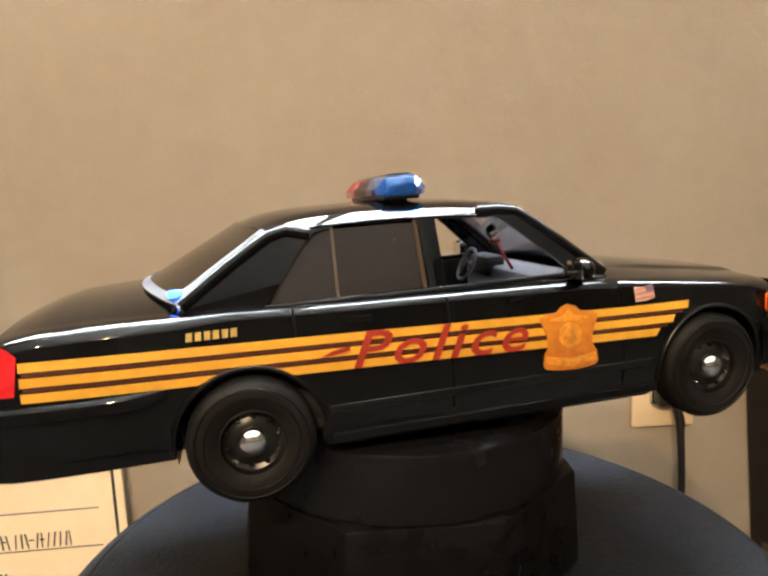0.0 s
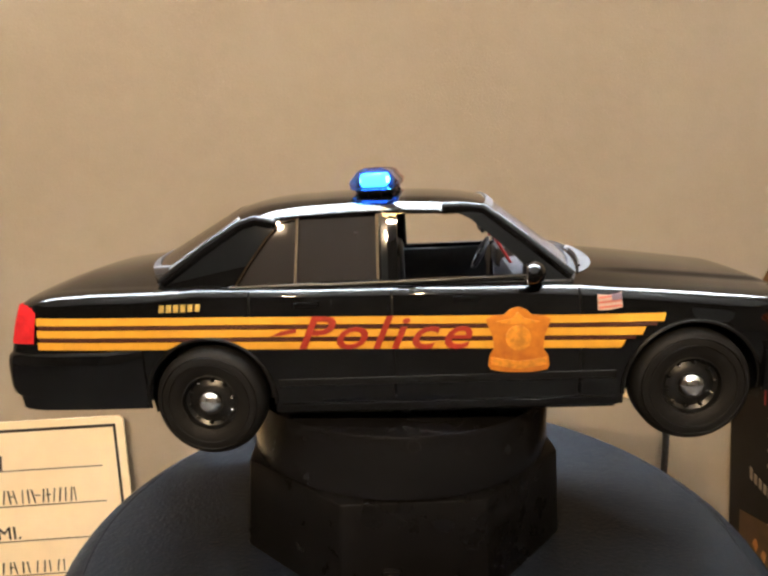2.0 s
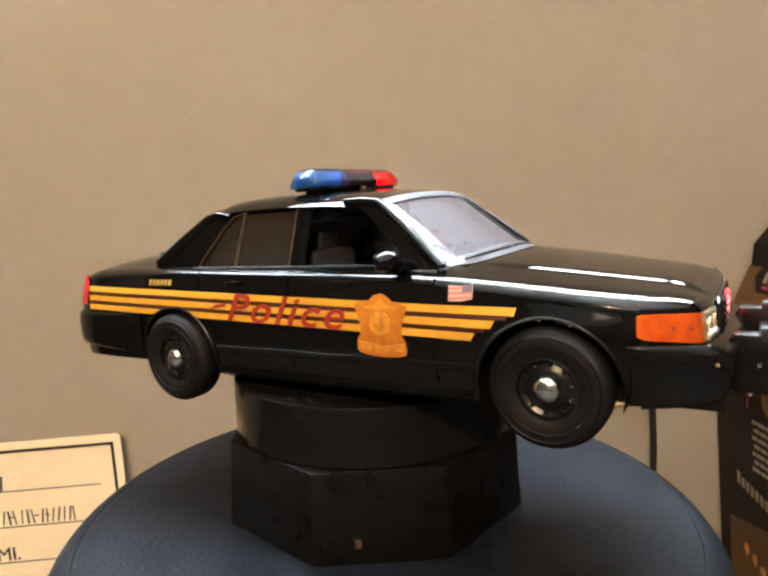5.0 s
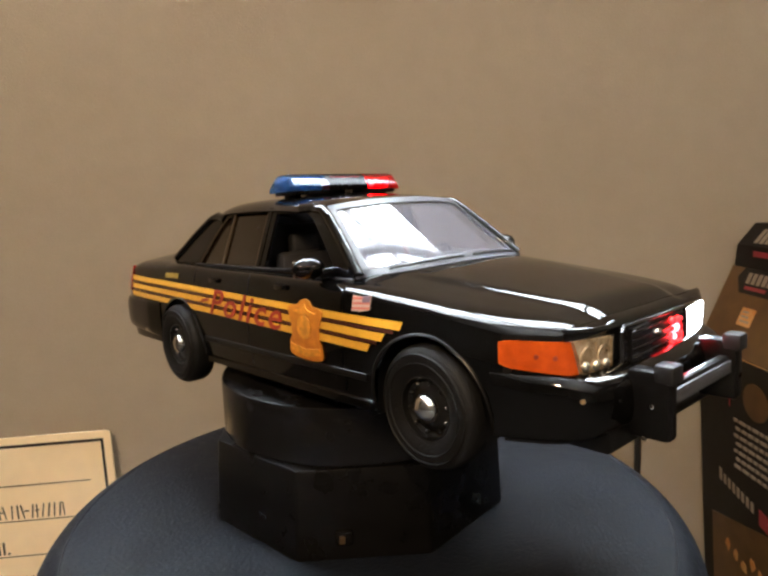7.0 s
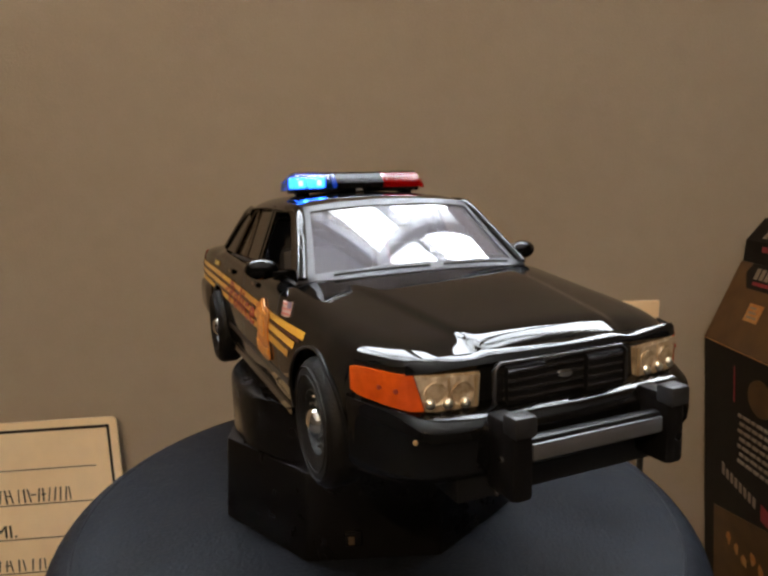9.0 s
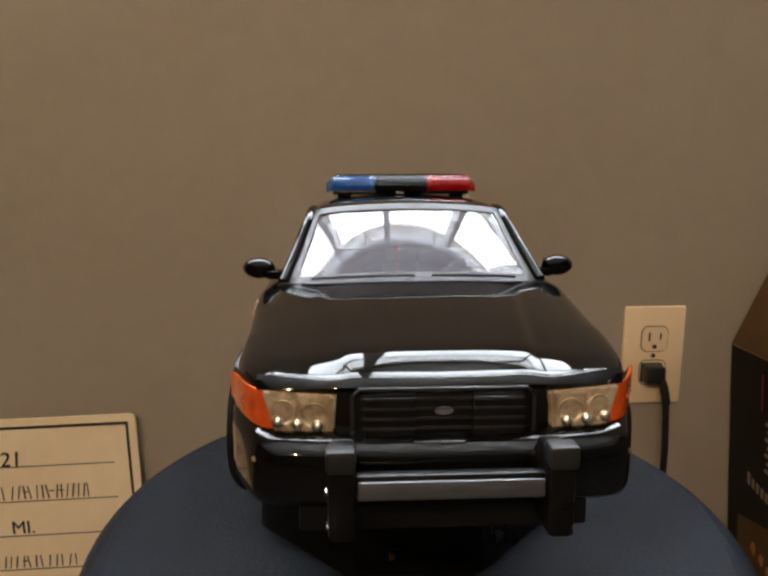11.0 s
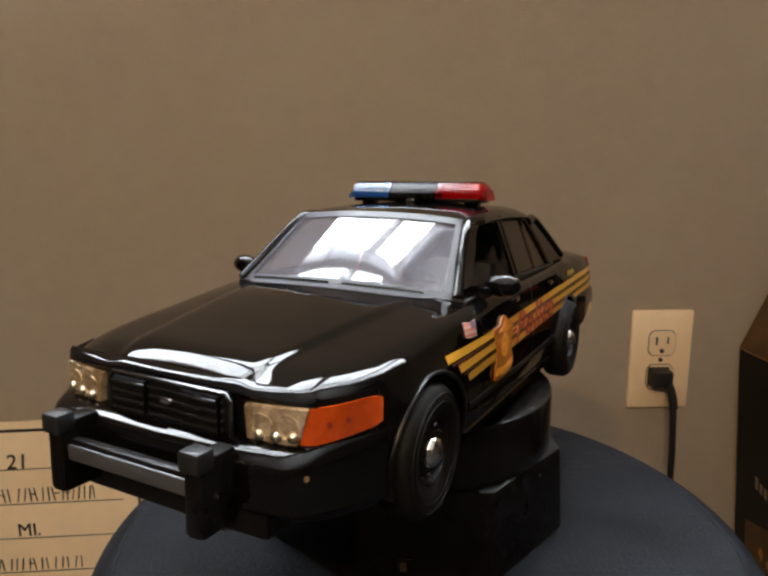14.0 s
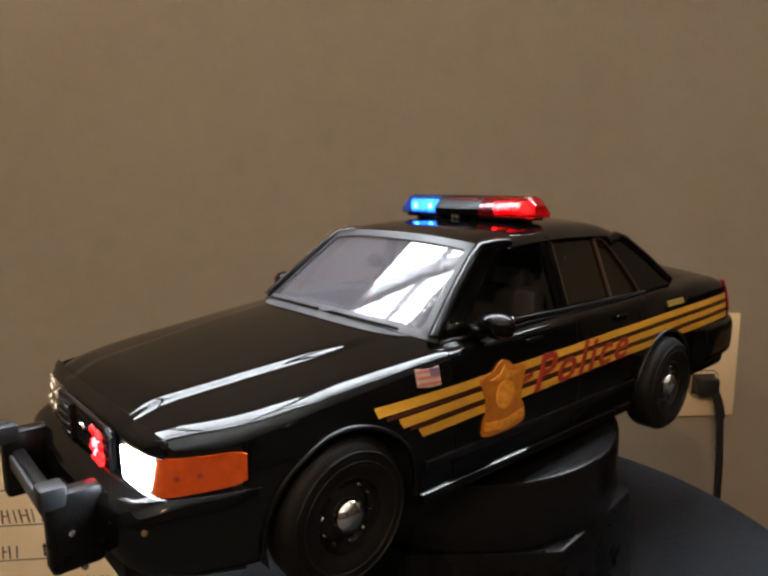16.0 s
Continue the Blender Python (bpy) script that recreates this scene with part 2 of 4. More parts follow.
def lathe(profile, n=48, m=None):
    """Turns (radius, z) pairs about z."""
    bm = bmesh.new()
    rings = []
    for r, z in profile:
        if r < 1e-6:
            rings.append([bm.verts.new((0, 0, z))])
        else:
            rings.append([bm.verts.new((r * math.cos(2 * math.pi * k / n), r * math.sin(2 * math.pi * k / n), z)) for k in range(n)])
    for a, b in zip(rings, rings[1:]):
        if len(a) == 1 and len(b) == 1:
            continue
        for k in range(n):
            j = (k + 1) % n
            if len(a) == 1:
                bm.faces.new((a[0], b[j], b[k]))
            elif len(b) == 1:
                bm.faces.new((a[k], a[j], b[0]))
            else:
                bm.faces.new((a[k], a[j], b[j], b[k]))
    if m is not None:
        bmesh.ops.transform(bm, matrix=m, verts=bm.verts)
    return bm


def tube(points, r, n=10):
    """A round bar along points."""
    bm = bmesh.new()
    rings = []
    pts = [Vector(p) for p in points]
    for i, p in enumerate(pts):
        d = (pts[min(i + 1, len(pts) - 1)] - pts[max(i - 1, 0)]).normalized()
        u = d.orthogonal().normalized() if i == 0 else (u - d * u.dot(d)).normalized()
        w = d.cross(u)
        rings.append([bm.verts.new(p + r * (math.cos(2 * math.pi * k / n) * u + math.sin(2 * math.pi * k / n) * w)) for k in range(n)])
    for a, b in zip(rings, rings[1:]):
        for k in range(n):
            bm.faces.new((a[k], a[(k + 1) % n], b[(k + 1) % n], b[k]))
    bm.faces.new(rings[0])
    bm.faces.new(rings[-1])
    return bm


def sheet(loops, place, d):
    """A flat outline with holes (first loop, then holes; 2D points), set in space by place(u, v, depth), with thickness d."""
    from mathutils.geometry import tessellate_polygon
    flat = [p for lp in loops for p in lp]
    tris = tessellate_polygon([[Vector((u, v, 0)) for u, v in lp] for lp in loops])
    bm = bmesh.new()
    top = [bm.verts.new(place(u, v, d)) for u, v in flat]
    low = [bm.verts.new(place(u, v, 0)) for u, v in flat]
    for a, b, c in tris:
        if len({a, b, c}) == 3:
            bm.faces.new((top[a], top[b], top[c]))
            bm.faces.new((low[c], low[b], low[a]))
    k = 0
    for lp in loops:
        n = len(lp)
        for i in range(n):
            a, b = k + i, k + (i + 1) % n
            bm.faces.new((top[a], top[b], low[b], low[a]))
        k += n
    return bm


def lettering(body, size, shear, place, d, bold=0.0, space=1.0):
    """Words in the built-in font as thin solid letters, set by place(u, v, depth)."""
    cu = bpy.data.curves.new("lettering", "FONT")
    cu.body, cu.size, cu.shear, cu.resolution_u, cu.offset, cu.space_character = body, size, shear, 3, bold, space
    tmp = bpy.data.objects.new("lettering", cu)
    me = tmp.to_mesh()
    bm = bmesh.new()
    bm.from_mesh(me)
    tmp.to_mesh_clear()
    bpy.data.objects.remove(tmp)
    bmesh.ops.triangulate(bm, faces=bm.faces)
    bmesh.ops.subdivide_edges(bm, edges=[e for e in bm.edges if e.calc_length() > size * 0.35], cuts=1)
    ext = bmesh.ops.extrude_face_region(bm, geom=list(bm.faces))
    up = {v for v in ext["geom"] if isinstance(v, bmesh.types.BMVert)}
    for v in bm.verts:
        v.co = Vector(place(v.co.x, v.co.y, d if v in up else 0))
    return bm


def curve(table, soft=0.004):
    """A softened curve through (x, value) pairs."""
    xs, ys = zip(*table)
    return lambda x: float(np.mean([np.interp(x + o, xs, ys) for o in (-soft, -soft / 2, 0.0, soft / 2, soft)]))


# ---- the room ----
FLOOR, CEIL, WALL = -0.50, 2.60, 0.398
WIDE, BACK = 3.4, -4.6
WX0, WX, WZ0, WZ1 = -1.05, 1.02, 0.68, 2.34
wall = bmesh.new()
for xa, xb, za, zb in ((-WIDE, WIDE, FLOOR, WZ0), (-WIDE, WX0, WZ0, WZ1), (WX, WIDE, WZ0, WZ1), (-WIDE, WIDE, WZ1, CEIL)):
    add_box(wall, xa, xb, WALL, WALL + 0.1, za, zb)
tagged(part("wall_north", wall, PAINT_WALL, smooth=False), "plain matte tan painted wall behind the stool", "wall", kind="structure")


def window():
    t = tagged(new("window_1"), "white-framed daylight window high in the wall", "window", kind="structure")
    bars = [(WX0, WX, WZ0, WZ0 + 0.04), (WX0, WX, WZ1 - 0.04, WZ1), (WX0, WX0 + 0.04, WZ0 + 0.04, WZ1 - 0.04), (WX - 0.04, WX, WZ0 + 0.04, WZ1 - 0.04)]
    lights = [(WX0 + 0.04, -0.54), (-0.50, -0.04), (0.01, 0.50), (0.54, WX - 0.04)]
    bars += [(a[1], b[0], WZ0 + 0.04, WZ1 - 0.04) for a, b in zip(lights, lights[1:])] + [(xa, xb, 1.360, 1.374) for xa, xb in lights]
    for xa, xb, za, zb in bars:
        part("window_frame", box(xa, xb, WALL + 0.02, WALL + 0.07, za, zb, 0.004), WHITE_METAL, t)
    for xa, xb in lights:
        g = part("pane", box(xa, xb, WALL + 0.042, WALL + 0.046, WZ0 + 0.04, WZ1 - 0.04), PANE, t, smooth=False)
        g.visible_shadow = False
    tagged(part("backdrop", box(WX0 - 0.5, WX + 0.5, WALL + 0.16, WALL + 0.17, WZ0 - 0.3, WZ1 + 0.9), SKYCARD, smooth=False), "bright overcast sky outside the window", "sky", kind="structure")


window()
# these walls and the floor stay unseen; their dark colour holds reflections down
tagged(part("wall_south", box(-WIDE, WIDE, BACK - 0.1, BACK, FLOOR, CEIL), PAINT_DIMMED, smooth=False), "plain unseen wall, darkened to dim the reflections in the car", "wall", kind="structure")
tagged(part("wall_west", box(-WIDE - 0.1, -WIDE, BACK - 0.1, WALL + 0.1, FLOOR, CEIL), PAINT_DIMMED, smooth=False), "plain unseen wall, darkened to dim the reflections in the car", "wall", kind="structure")
tagged(part("wall_east", box(WIDE, WIDE + 0.1, BACK - 0.1, WALL + 0.1, FLOOR, CEIL), PAINT_DIMMED, smooth=False), "plain unseen wall, darkened to dim the reflections in the car", "wall", kind="structure")
tagged(part("floor", box(-WIDE - 0.1, WIDE + 0.1, BACK - 0.1, WALL + 0.1, FLOOR - 0.1, FLOOR), CARPET, smooth=False), "unseen grey-brown carpet floor, darkened to dim the reflections in the car", "floor", kind="structure")
tagged(part("ceiling", box(-WIDE - 0.1, WIDE + 0.1, BACK - 0.1, WALL + 0.1, CEIL, CEIL + 0.1), PAINT_CEIL, smooth=False), "plain white ceiling", "ceiling", kind="structure")


def pendant(x, y, z):
    t = thing("pendant_lamp", "small warm pendant lamp with an open shade", "lamp", pose(x, y, z), "pendant lamps")
    part("shade", thick(lathe([(0.010, 0.05), (0.018, 0.03), (0.030, -0.03)], 24), 0.003), SHADE, t)
    part("cable", tube([(0, 0, 0.06), (0, 0, CEIL - z)], 0.003), CORD, t)


for lx, ly, lz, watts in LAMPS:
    pendant(lx, ly, lz)

# ---- the stool and the turntable on it ----
SEAT = -0.0550
STOOL = (0.004, -0.014)


def stool():
    t = thing("round_stool", "low round stool upholstered in blue-black speckled vinyl", "stool", pose(*STOOL, 0))
    prof = [(0, SEAT)]
    R, e = 0.1430, 0.016
    prof += [(r, SEAT) for r in (0.03, 0.06, 0.09, R - e)]
    prof += [(R - e + e * math.sin(a), SEAT - e + e * math.cos(a)) for a in np.radians(np.arange(8, 91, 8))]
    prof += [(R, SEAT - 0.05), (R - 0.004, SEAT - 0.062)]
    part("cushion", lathe(prof, 96), VINYL, t)
    part("piping", lathe([(R - 0.0125 + 0.0007 * math.cos(a), SEAT - 0.0007 + 0.0007 * math.sin(a)) for a in np.linspace(0, 2 * math.pi, 9)], 96), PIPING, t)
    part("side_panel", lathe([(R - 0.006, SEAT - 0.058), (R - 0.008, FLOOR + 0.03)], 64), VINYL, t)
    part("foot_ring", lathe([(0, FLOOR + 0.03), (R - 0.004, FLOOR + 0.03), (R - 0.004, FLOOR), (0, FLOOR)], 64), PLASTIC, t)


stool()
OCT, BASE_TOP, DISC_TOP, DISC_R = 0.0616, -0.0182, 0.0062, 0.0620


def base():
    t = thing("turntable", "black plastic eight-sided turntable on the stool", "turntable")
    bm = bmesh.new()
    bmesh.ops.create_cone(bm, cap_ends=True, segments=8, radius1=OCT / math.cos(math.pi / 8) + 0.0022, radius2=OCT / math.cos(math.pi / 8), depth=BASE_TOP - SEAT,
                          matrix=Matrix.Translation((0, 0, (BASE_TOP + SEAT) / 2)) @ Matrix.Rotation(math.pi / 8, 4, "Z"))
    bmesh.ops.bevel(bm, geom=list(bm.edges), offset=0.0012, segments=2, affect="EDGES", profile=0.5)
    part("housing", bm, PLASTIC, t)
    sw = part("switch", box(-0.0115, -0.0045, -OCT - 0.0032, -OCT + 0.001, -0.0485, -0.0425, 0.0008), PLASTIC_SATIN, t)
    part("slider", box(-0.0098, -0.0075, -OCT - 0.0045, -OCT - 0.003, -0.0470, -0.0440, 0.0003), BRONZE, sw)


base()
disc = thing("turntable_disc", "thick round black plastic turntable disc turning under the model car", "turntable")
part("drum", lathe([(0, BASE_TOP + 0.0008), (DISC_R, BASE_TOP + 0.0008), (DISC_R, DISC_TOP - 0.0015), (DISC_R - 0.0004, DISC_TOP - 0.0005), (DISC_R - 0.0015, DISC_TOP), (0, DISC_TOP)], 96), PLASTIC_SATIN, disc)
part("pad", box(-0.035, 0.035, -0.02, 0.02, DISC_TOP, 0.0100, 0.001), RUBBER, disc)
# ---- the model police car: x ahead, y to its left, z up from the wheels' foot ----
AXLE, HUB, TYRE_R, ARCH = 0.0809, 0.0193, 0.0191, 0.0221
REAR_END, FRONT_END = -0.1530, 0.1205
half = curve([(-0.16, 0.0450), (-0.1530, 0.0530), (-0.149, 0.0551), (-0.140, 0.0565), (-0.12, 0.0569), (-0.09, 0.0564), (-0.04, 0.0557), (0.0, 0.0555), (0.06, 0.0550), (0.09, 0.0537),
              (0.1058, 0.0509), (0.1115, 0.0485), (0.1170, 0.0457), (0.1208, 0.0430), (0.126, 0.0390)])
shoulder = curve([(-0.16, 0.0545), (-0.150, 0.0562), (-0.14, 0.0576), (-0.12, 0.0582), (-0.095, 0.0580), (-0.05, 0.0565), (0.0, 0.0556), (0.045, 0.0543), (0.060, 0.0530), (0.092, 0.0494),
                  (0.106, 0.0477), (0.1165, 0.0464), (0.123, 0.0440)])
crown = curve([(-0.16, 0.0557), (-0.150, 0.0594), (-0.14, 0.0616), (-0.113, 0.0636), (-0.09, 0.0633), (0.0, 0.0606), (0.030, 0.0599), (0.045, 0.0589), (0.052, 0.0582), (0.0585, 0.0574), (0.070, 0.0559), (0.080, 0.0544), (0.100, 0.0513),
               (0.1143, 0.0493), (0.1173, 0.0482), (0.1200, 0.0462), (0.123, 0.0431)], 0.0026)
# the outline of the nose seen from above: (y, x) from the corner lamp to the middle
NOSE = [(0.0509, 0.1058), (0.0485, 0.1115), (0.0457, 0.1170), (0.0430, 0.1208), (0.0390, 0.1224), (0.0320, 0.1232), (0.0245, 0.1236), (0.0, 0.1238)]


def nose_x(y):
    ys, xs = zip(*NOSE[::-1])
    return float(np.mean([np.interp(abs(y) + o, ys, xs) for o in (-0.001, 0.0, 0.001)]))


def nose_arc(y0, y1, n):
    """n places and outward directions along the nose, from y0 to y1."""
    out = []
    for y in np.linspace(y0, y1, n):
        d = (nose_x(y + 0.0004) - nose_x(y - 0.0004)) / 0.0008
        nv = Vector((1.0, -d)).normalized() if abs(y) < 0.0495 else Vector((0.45, 0.9)).normalized()
        out.append((nose_x(y), y, nv))
    return out


def bulge(z):
    return float(np.interp(z, [0.008, 0.014, 0.022, 0.03, 0.04, 0.047, 0.052, 0.056, 0.060], [0.945, 0.965, 0.988, 1.0, 0.997, 0.985, 0.968, 0.945, 0.915]))


def side(x, z):
    tuck = 0.09 * float(np.interp(x, [0.045, 0.085], [0, 1]) * np.interp(z, [0.038, 0.052], [0, 1]))
    return half(x) * bulge(z) * (1 - tuck)


def low(x):
    for xw in (-AXLE, AXLE):
        d = abs(x - xw)
        if d < ARCH:
            return max(HUB + math.sqrt(ARCH * ARCH - d * d), 0.0135)
    return 0.0135 if abs(x) < AXLE else 0.0165


ROUND = 9
TOP = 9 + ROUND


def tail_x(x, z):
    """The tail leans forward towards its top."""
    return x + 0.0058 * float(np.interp(z, [0.038, 0.062], [0, 1]) * np.interp(x, [REAR_END, -0.128], [1, 0]))


def section(x):
    """Half a cross-section, from the foot of the side to the middle of the top."""
    zl, zs, zc = low(x), shoulder(x), crown(x)
    r = float(np.interp(x, [-0.14, -0.10, -0.085, 0.03, 0.06, 0.11], [0.0090, 0.0085, 0.0042, 0.0042, 0.0082, 0.0100]))
    h = 0.0032 + 0.35 * (r - 0.0040)
    pts = [(side(x, z), z) for z in np.linspace(zl, max(zs - h, zl + 0.0004), 9)]
    y0, zt = pts[-1][0], zs + 0.0003
    # an even curve from the side over the shoulder to the top
    ctrl = (y0 - r * 0.06, zs - h * 0.12)
    for k in range(1, ROUND + 1):
        f = k / ROUND
        pts.append(tuple((1 - f) ** 2 * a + 2 * f * (1 - f) * b + f * f * c for a, b, c in zip((y0, zs - h), ctrl, (y0 - r, zt))))
    yt = y0 - r
    # the middle of the hood stands a little higher, with a rounded step that closes in towards the grille
    lift = 0.0011 * float(np.interp(x, [0.050, 0.072, 0.114, 0.122], [0, 1, 1, 0.6]))
    step = float(np.interp(x, [0.05, 0.12], [0.0335, 0.0225]))
    for k in range(1, 49):
        y = yt * (1 - k / 48)
        rise = 1 / (1 + math.exp((y - step) / 0.0007))
        pts.append((y, zt + (zc - zt - lift) * (1 - abs(y / yt) ** 2.4) + lift * rise))
    return pts


GAPS = [-0.0655, -0.0170, 0.0445]
HOOD_BACK, DECK_FRONT = 0.0470, -0.1000
stations = set(np.round(np.linspace(REAR_END, FRONT_END, 90), 5))
for xw in (-AXLE, AXLE):
    stations |= set(np.round(xw + ARCH * np.cos(np.linspace(0, math.pi, 25)), 5)) | {round(xw - ARCH - 0.00006, 5), round(xw + ARCH + 0.00006, 5)}
for g in GAPS + [HOOD_BACK, DECK_FRONT]:
    stations |= {round(g - 0.00035, 5), round(g + 0.00035, 5)}
stations = sorted(stations)
SECTIONS = [(x, section(x)) for x in stations]
NS = len(SECTIONS[0][1])


def panel(keep, inset=0.0):
    """The faces of the shell, both halves, that keep(x, k, sign) takes; k counts up the section."""
    bm = bmesh.new()
    for s in (-1, 1):
        vs = {}
        for i, (x, pts) in enumerate(SECTIONS):
            for k, (y, z) in enumerate(pts):
                vs[i, k] = (tail_x(x, z), s * max(y - inset, 0), z - inset)
        made = {}

        def vert(key):
            if key not in made:
                made[key] = bm.verts.new(vs[key])
            return made[key]
        for i in range(len(SECTIONS) - 1):
            xm = (SECTIONS[i][0] + SECTIONS[i + 1][0]) / 2
            for k in range(NS - 1):
                if keep(xm, k, s):
                    bm.faces.new((vert((i, k)), vert((i + 1, k)), vert((i + 1, k + 1)), vert((i, k + 1))))
    bmesh.ops.remove_doubles(bm, verts=bm.verts, dist=0.00003)
    return bm


def in_gap(x):
    return any(abs(x - g) < 0.0003 for g in GAPS)


def is_door(x, k, s, rear):
    if k < 1 or k > 12:
        return False
    return (GAPS[0] < x < GAPS[1] if rear else GAPS[1] < x < GAPS[2]) and not in_gap(x)


def is_hood(x, k, s):
    return x > HOOD_BACK + 0.0003 and k >= TOP


def is_trunk(x, k, s):
    return x < DECK_FRONT - 0.0003 and x > -0.1465 and k >= TOP


def is_open(x, k):
    return -0.0955 < x < 0.0430 and k >= TOP


def in_seam(x, k):
    return (in_gap(x) and 1 <= k <= 12) or (abs(x - DECK_FRONT) < 0.0003 and k >= TOP)


def is_body(x, k, s):
    if is_open(x, k) or in_seam(x, k) or is_hood(x, k, s) or is_trunk(x, k, s):
        return False
    return not (is_door(x, k, s, True) or is_door(x, k, s, False))


def cabin_y(z, x):
    """Half the cabin's width: it narrows upwards and a little towards the windshield."""
    return 0.0473 - (z - 0.056) * 0.38 + float(np.interp(x, [-0.075, -0.03, 0.0, 0.035], [0.0020, 0.0010, 0.0, -0.0012]))


def cabin_place(s, out=0.0):
    return lambda u, v, d: (u, s * (cabin_y(v, u) + out - 0.0016 + d), v)


CABIN = [((0.0440, 0.0545), (0.0507, 0.0570)), ((0.0150, 0.0797), (0.0186, 0.0822)), ((0.0080, 0.0815), (0.0060, 0.0846)), ((-0.0130, 0.0830), (-0.0130, 0.0861)), ((-0.0374, 0.0835), (-0.0374, 0.0866)),
         ((-0.0575, 0.0822), (-0.0640, 0.0857)), ((-0.0690, 0.0788), (-0.0790, 0.0822)), ((-0.0975, 0.0592), (-0.1130, 0.0638))]


def arch_row(edge, mid, lift=0.0, widen=0.0, n=17):
    row = []
    ye = cabin_y(edge[1], edge[0]) + widen
    for v in np.linspace(-1, 1, n):
        a = abs(v) ** 2.3
        row.append((mid[0] + (edge[0] - mid[0]) * a, ye * v, mid[1] + (edge[1] - mid[1]) * a + lift))
    return row


def cabin_rows(a, b, n, lift=0.0, shrink=0.0, widen=0.0):
    rows = []
    for k in range(n + 1):
        f = shrink + (1 - 2 * shrink) * k / n
        e = tuple(CABIN[a][0][i] * (1 - f) + CABIN[b][0][i] * f for i in (0, 1))
        m = tuple(CABIN[a][1][i] * (1 - f) + CABIN[b][1][i] * f for i in (0, 1))
        rows.append(arch_row(e, m, lift, widen))
    return rows


def roof_row(edge, mid):
    """A row over the roof: a flat crown that rolls down over the window frames at both sides."""
    down = 0.0029 * float(np.interp(edge[0], [-0.069, -0.060, -0.045, 0.004, 0.015], [0.30, 0.75, 1, 1, 0.15]))
    foot = (edge[0], cabin_y(edge[1] - down, edge[0]) + 0.0008, edge[1] - down)
    ye = cabin_y(edge[1], edge[0])
    row = []
    for v in np.linspace(0, 0.74, 8):
        a = v ** 2.3
        row.append((mid[0] + (edge[0] - mid[0]) * a, ye * v, mid[1] + (edge[1] - mid[1]) * a * 0.75))
    a, b = Vector(row[-2]), Vector(row[-1])
    bend = b + (b - a).normalized() * ye * 0.17
    for f in np.linspace(0, 1, 13)[1:]:
        row.append(tuple(b * (1 - f) ** 2 + bend * (2 * f * (1 - f)) + Vector(foot) * f * f))
    return [(x, -y, z) for x, y, z in reversed(row[1:])] + row


def roof_rows():
    pts = CABIN[1:7]
    rows = []
    for i in range(len(pts) - 1):
        for k in range(4):
            f = k / 4
            p0, p1, p2, p3 = pts[max(i - 1, 0)], pts[i], pts[i + 1], pts[min(i + 2, len(pts) - 1)]

            def cr(c, j):
                a, b, cc, d = p0[c][j], p1[c][j], p2[c][j], p3[c][j]
                return 0.5 * (2 * b + (cc - a) * f + (2 * a - 5 * b + 4 * cc - d) * f * f + (3 * b - a - 3 * cc + d) * f ** 3)
            rows.append(roof_row((cr(0, 0), cr(0, 1)), (cr(1, 0), cr(1, 1))))
    rows.append(roof_row(*pts[-1]))
    return rows


REAR_WIN = [(-0.0715, 0.0578), (-0.0665, 0.0655), (-0.0605, 0.0735), (-0.0555, 0.0783), (-0.0500, 0.0797), (-0.0212, 0.0797), (-0.0212, 0.0578)]
FRONT_WIN = [(-0.0148, 0.0575), (-0.0148, 0.0792), (0.0065, 0.0785), (0.0105, 0.0765), (0.0205, 0.0677), (0.0305, 0.0582), (0.0300, 0.0575)]
FRAME = [(0.0452, 0.0535), (0.0435, 0.0555), (0.0300, 0.0672), (0.0150, 0.0795), (0.0080, 0.0800), (-0.0130, 0.0806), (-0.0374, 0.0810), (-0.0540, 0.0806), (-0.0640, 0.0800), (-0.0700, 0.0778),
         (-0.0820, 0.0704), (-0.0975, 0.0596), (-0.1000, 0.0565), (-0.0500, 0.0553), (0.0, 0.0546)]
A_PILLAR = [(0.0435, 0.0560), (0.0300, 0.0676), (0.0200, 0.0757), (0.0150, 0.0794), (0.0080, 0.0803), (0.0010, 0.0803)]
C_PILLAR = [(-0.0570, 0.0775), (-0.0645, 0.0792), (-0.0700, 0.0778), (-0.0820, 0.0704), (-0.0975, 0.0596)]


def stripe_top(x):
    return 0.0504 - 0.0288 * (x + 0.14)


def stripe(a, b, x0, x1, slant, s, d=0.00022):
    rows = []
    for x in np.linspace(x0, x1, 70):
        zt, zb = stripe_top(x) - a, stripe_top(x) - b
        lim = low(x) + 0.0003
        zt, zb = max(zt, lim + 0.00005), max(zb, lim)
        sh = slant * (x - x0) / (x1 - x0)
        rows.append([(x - sh * q, s * (side(x, zt + (zb - zt) * q) + d), zt + (zb - zt) * q) for q in (0, 0.33, 0.67, 1)])
    return grid(rows)


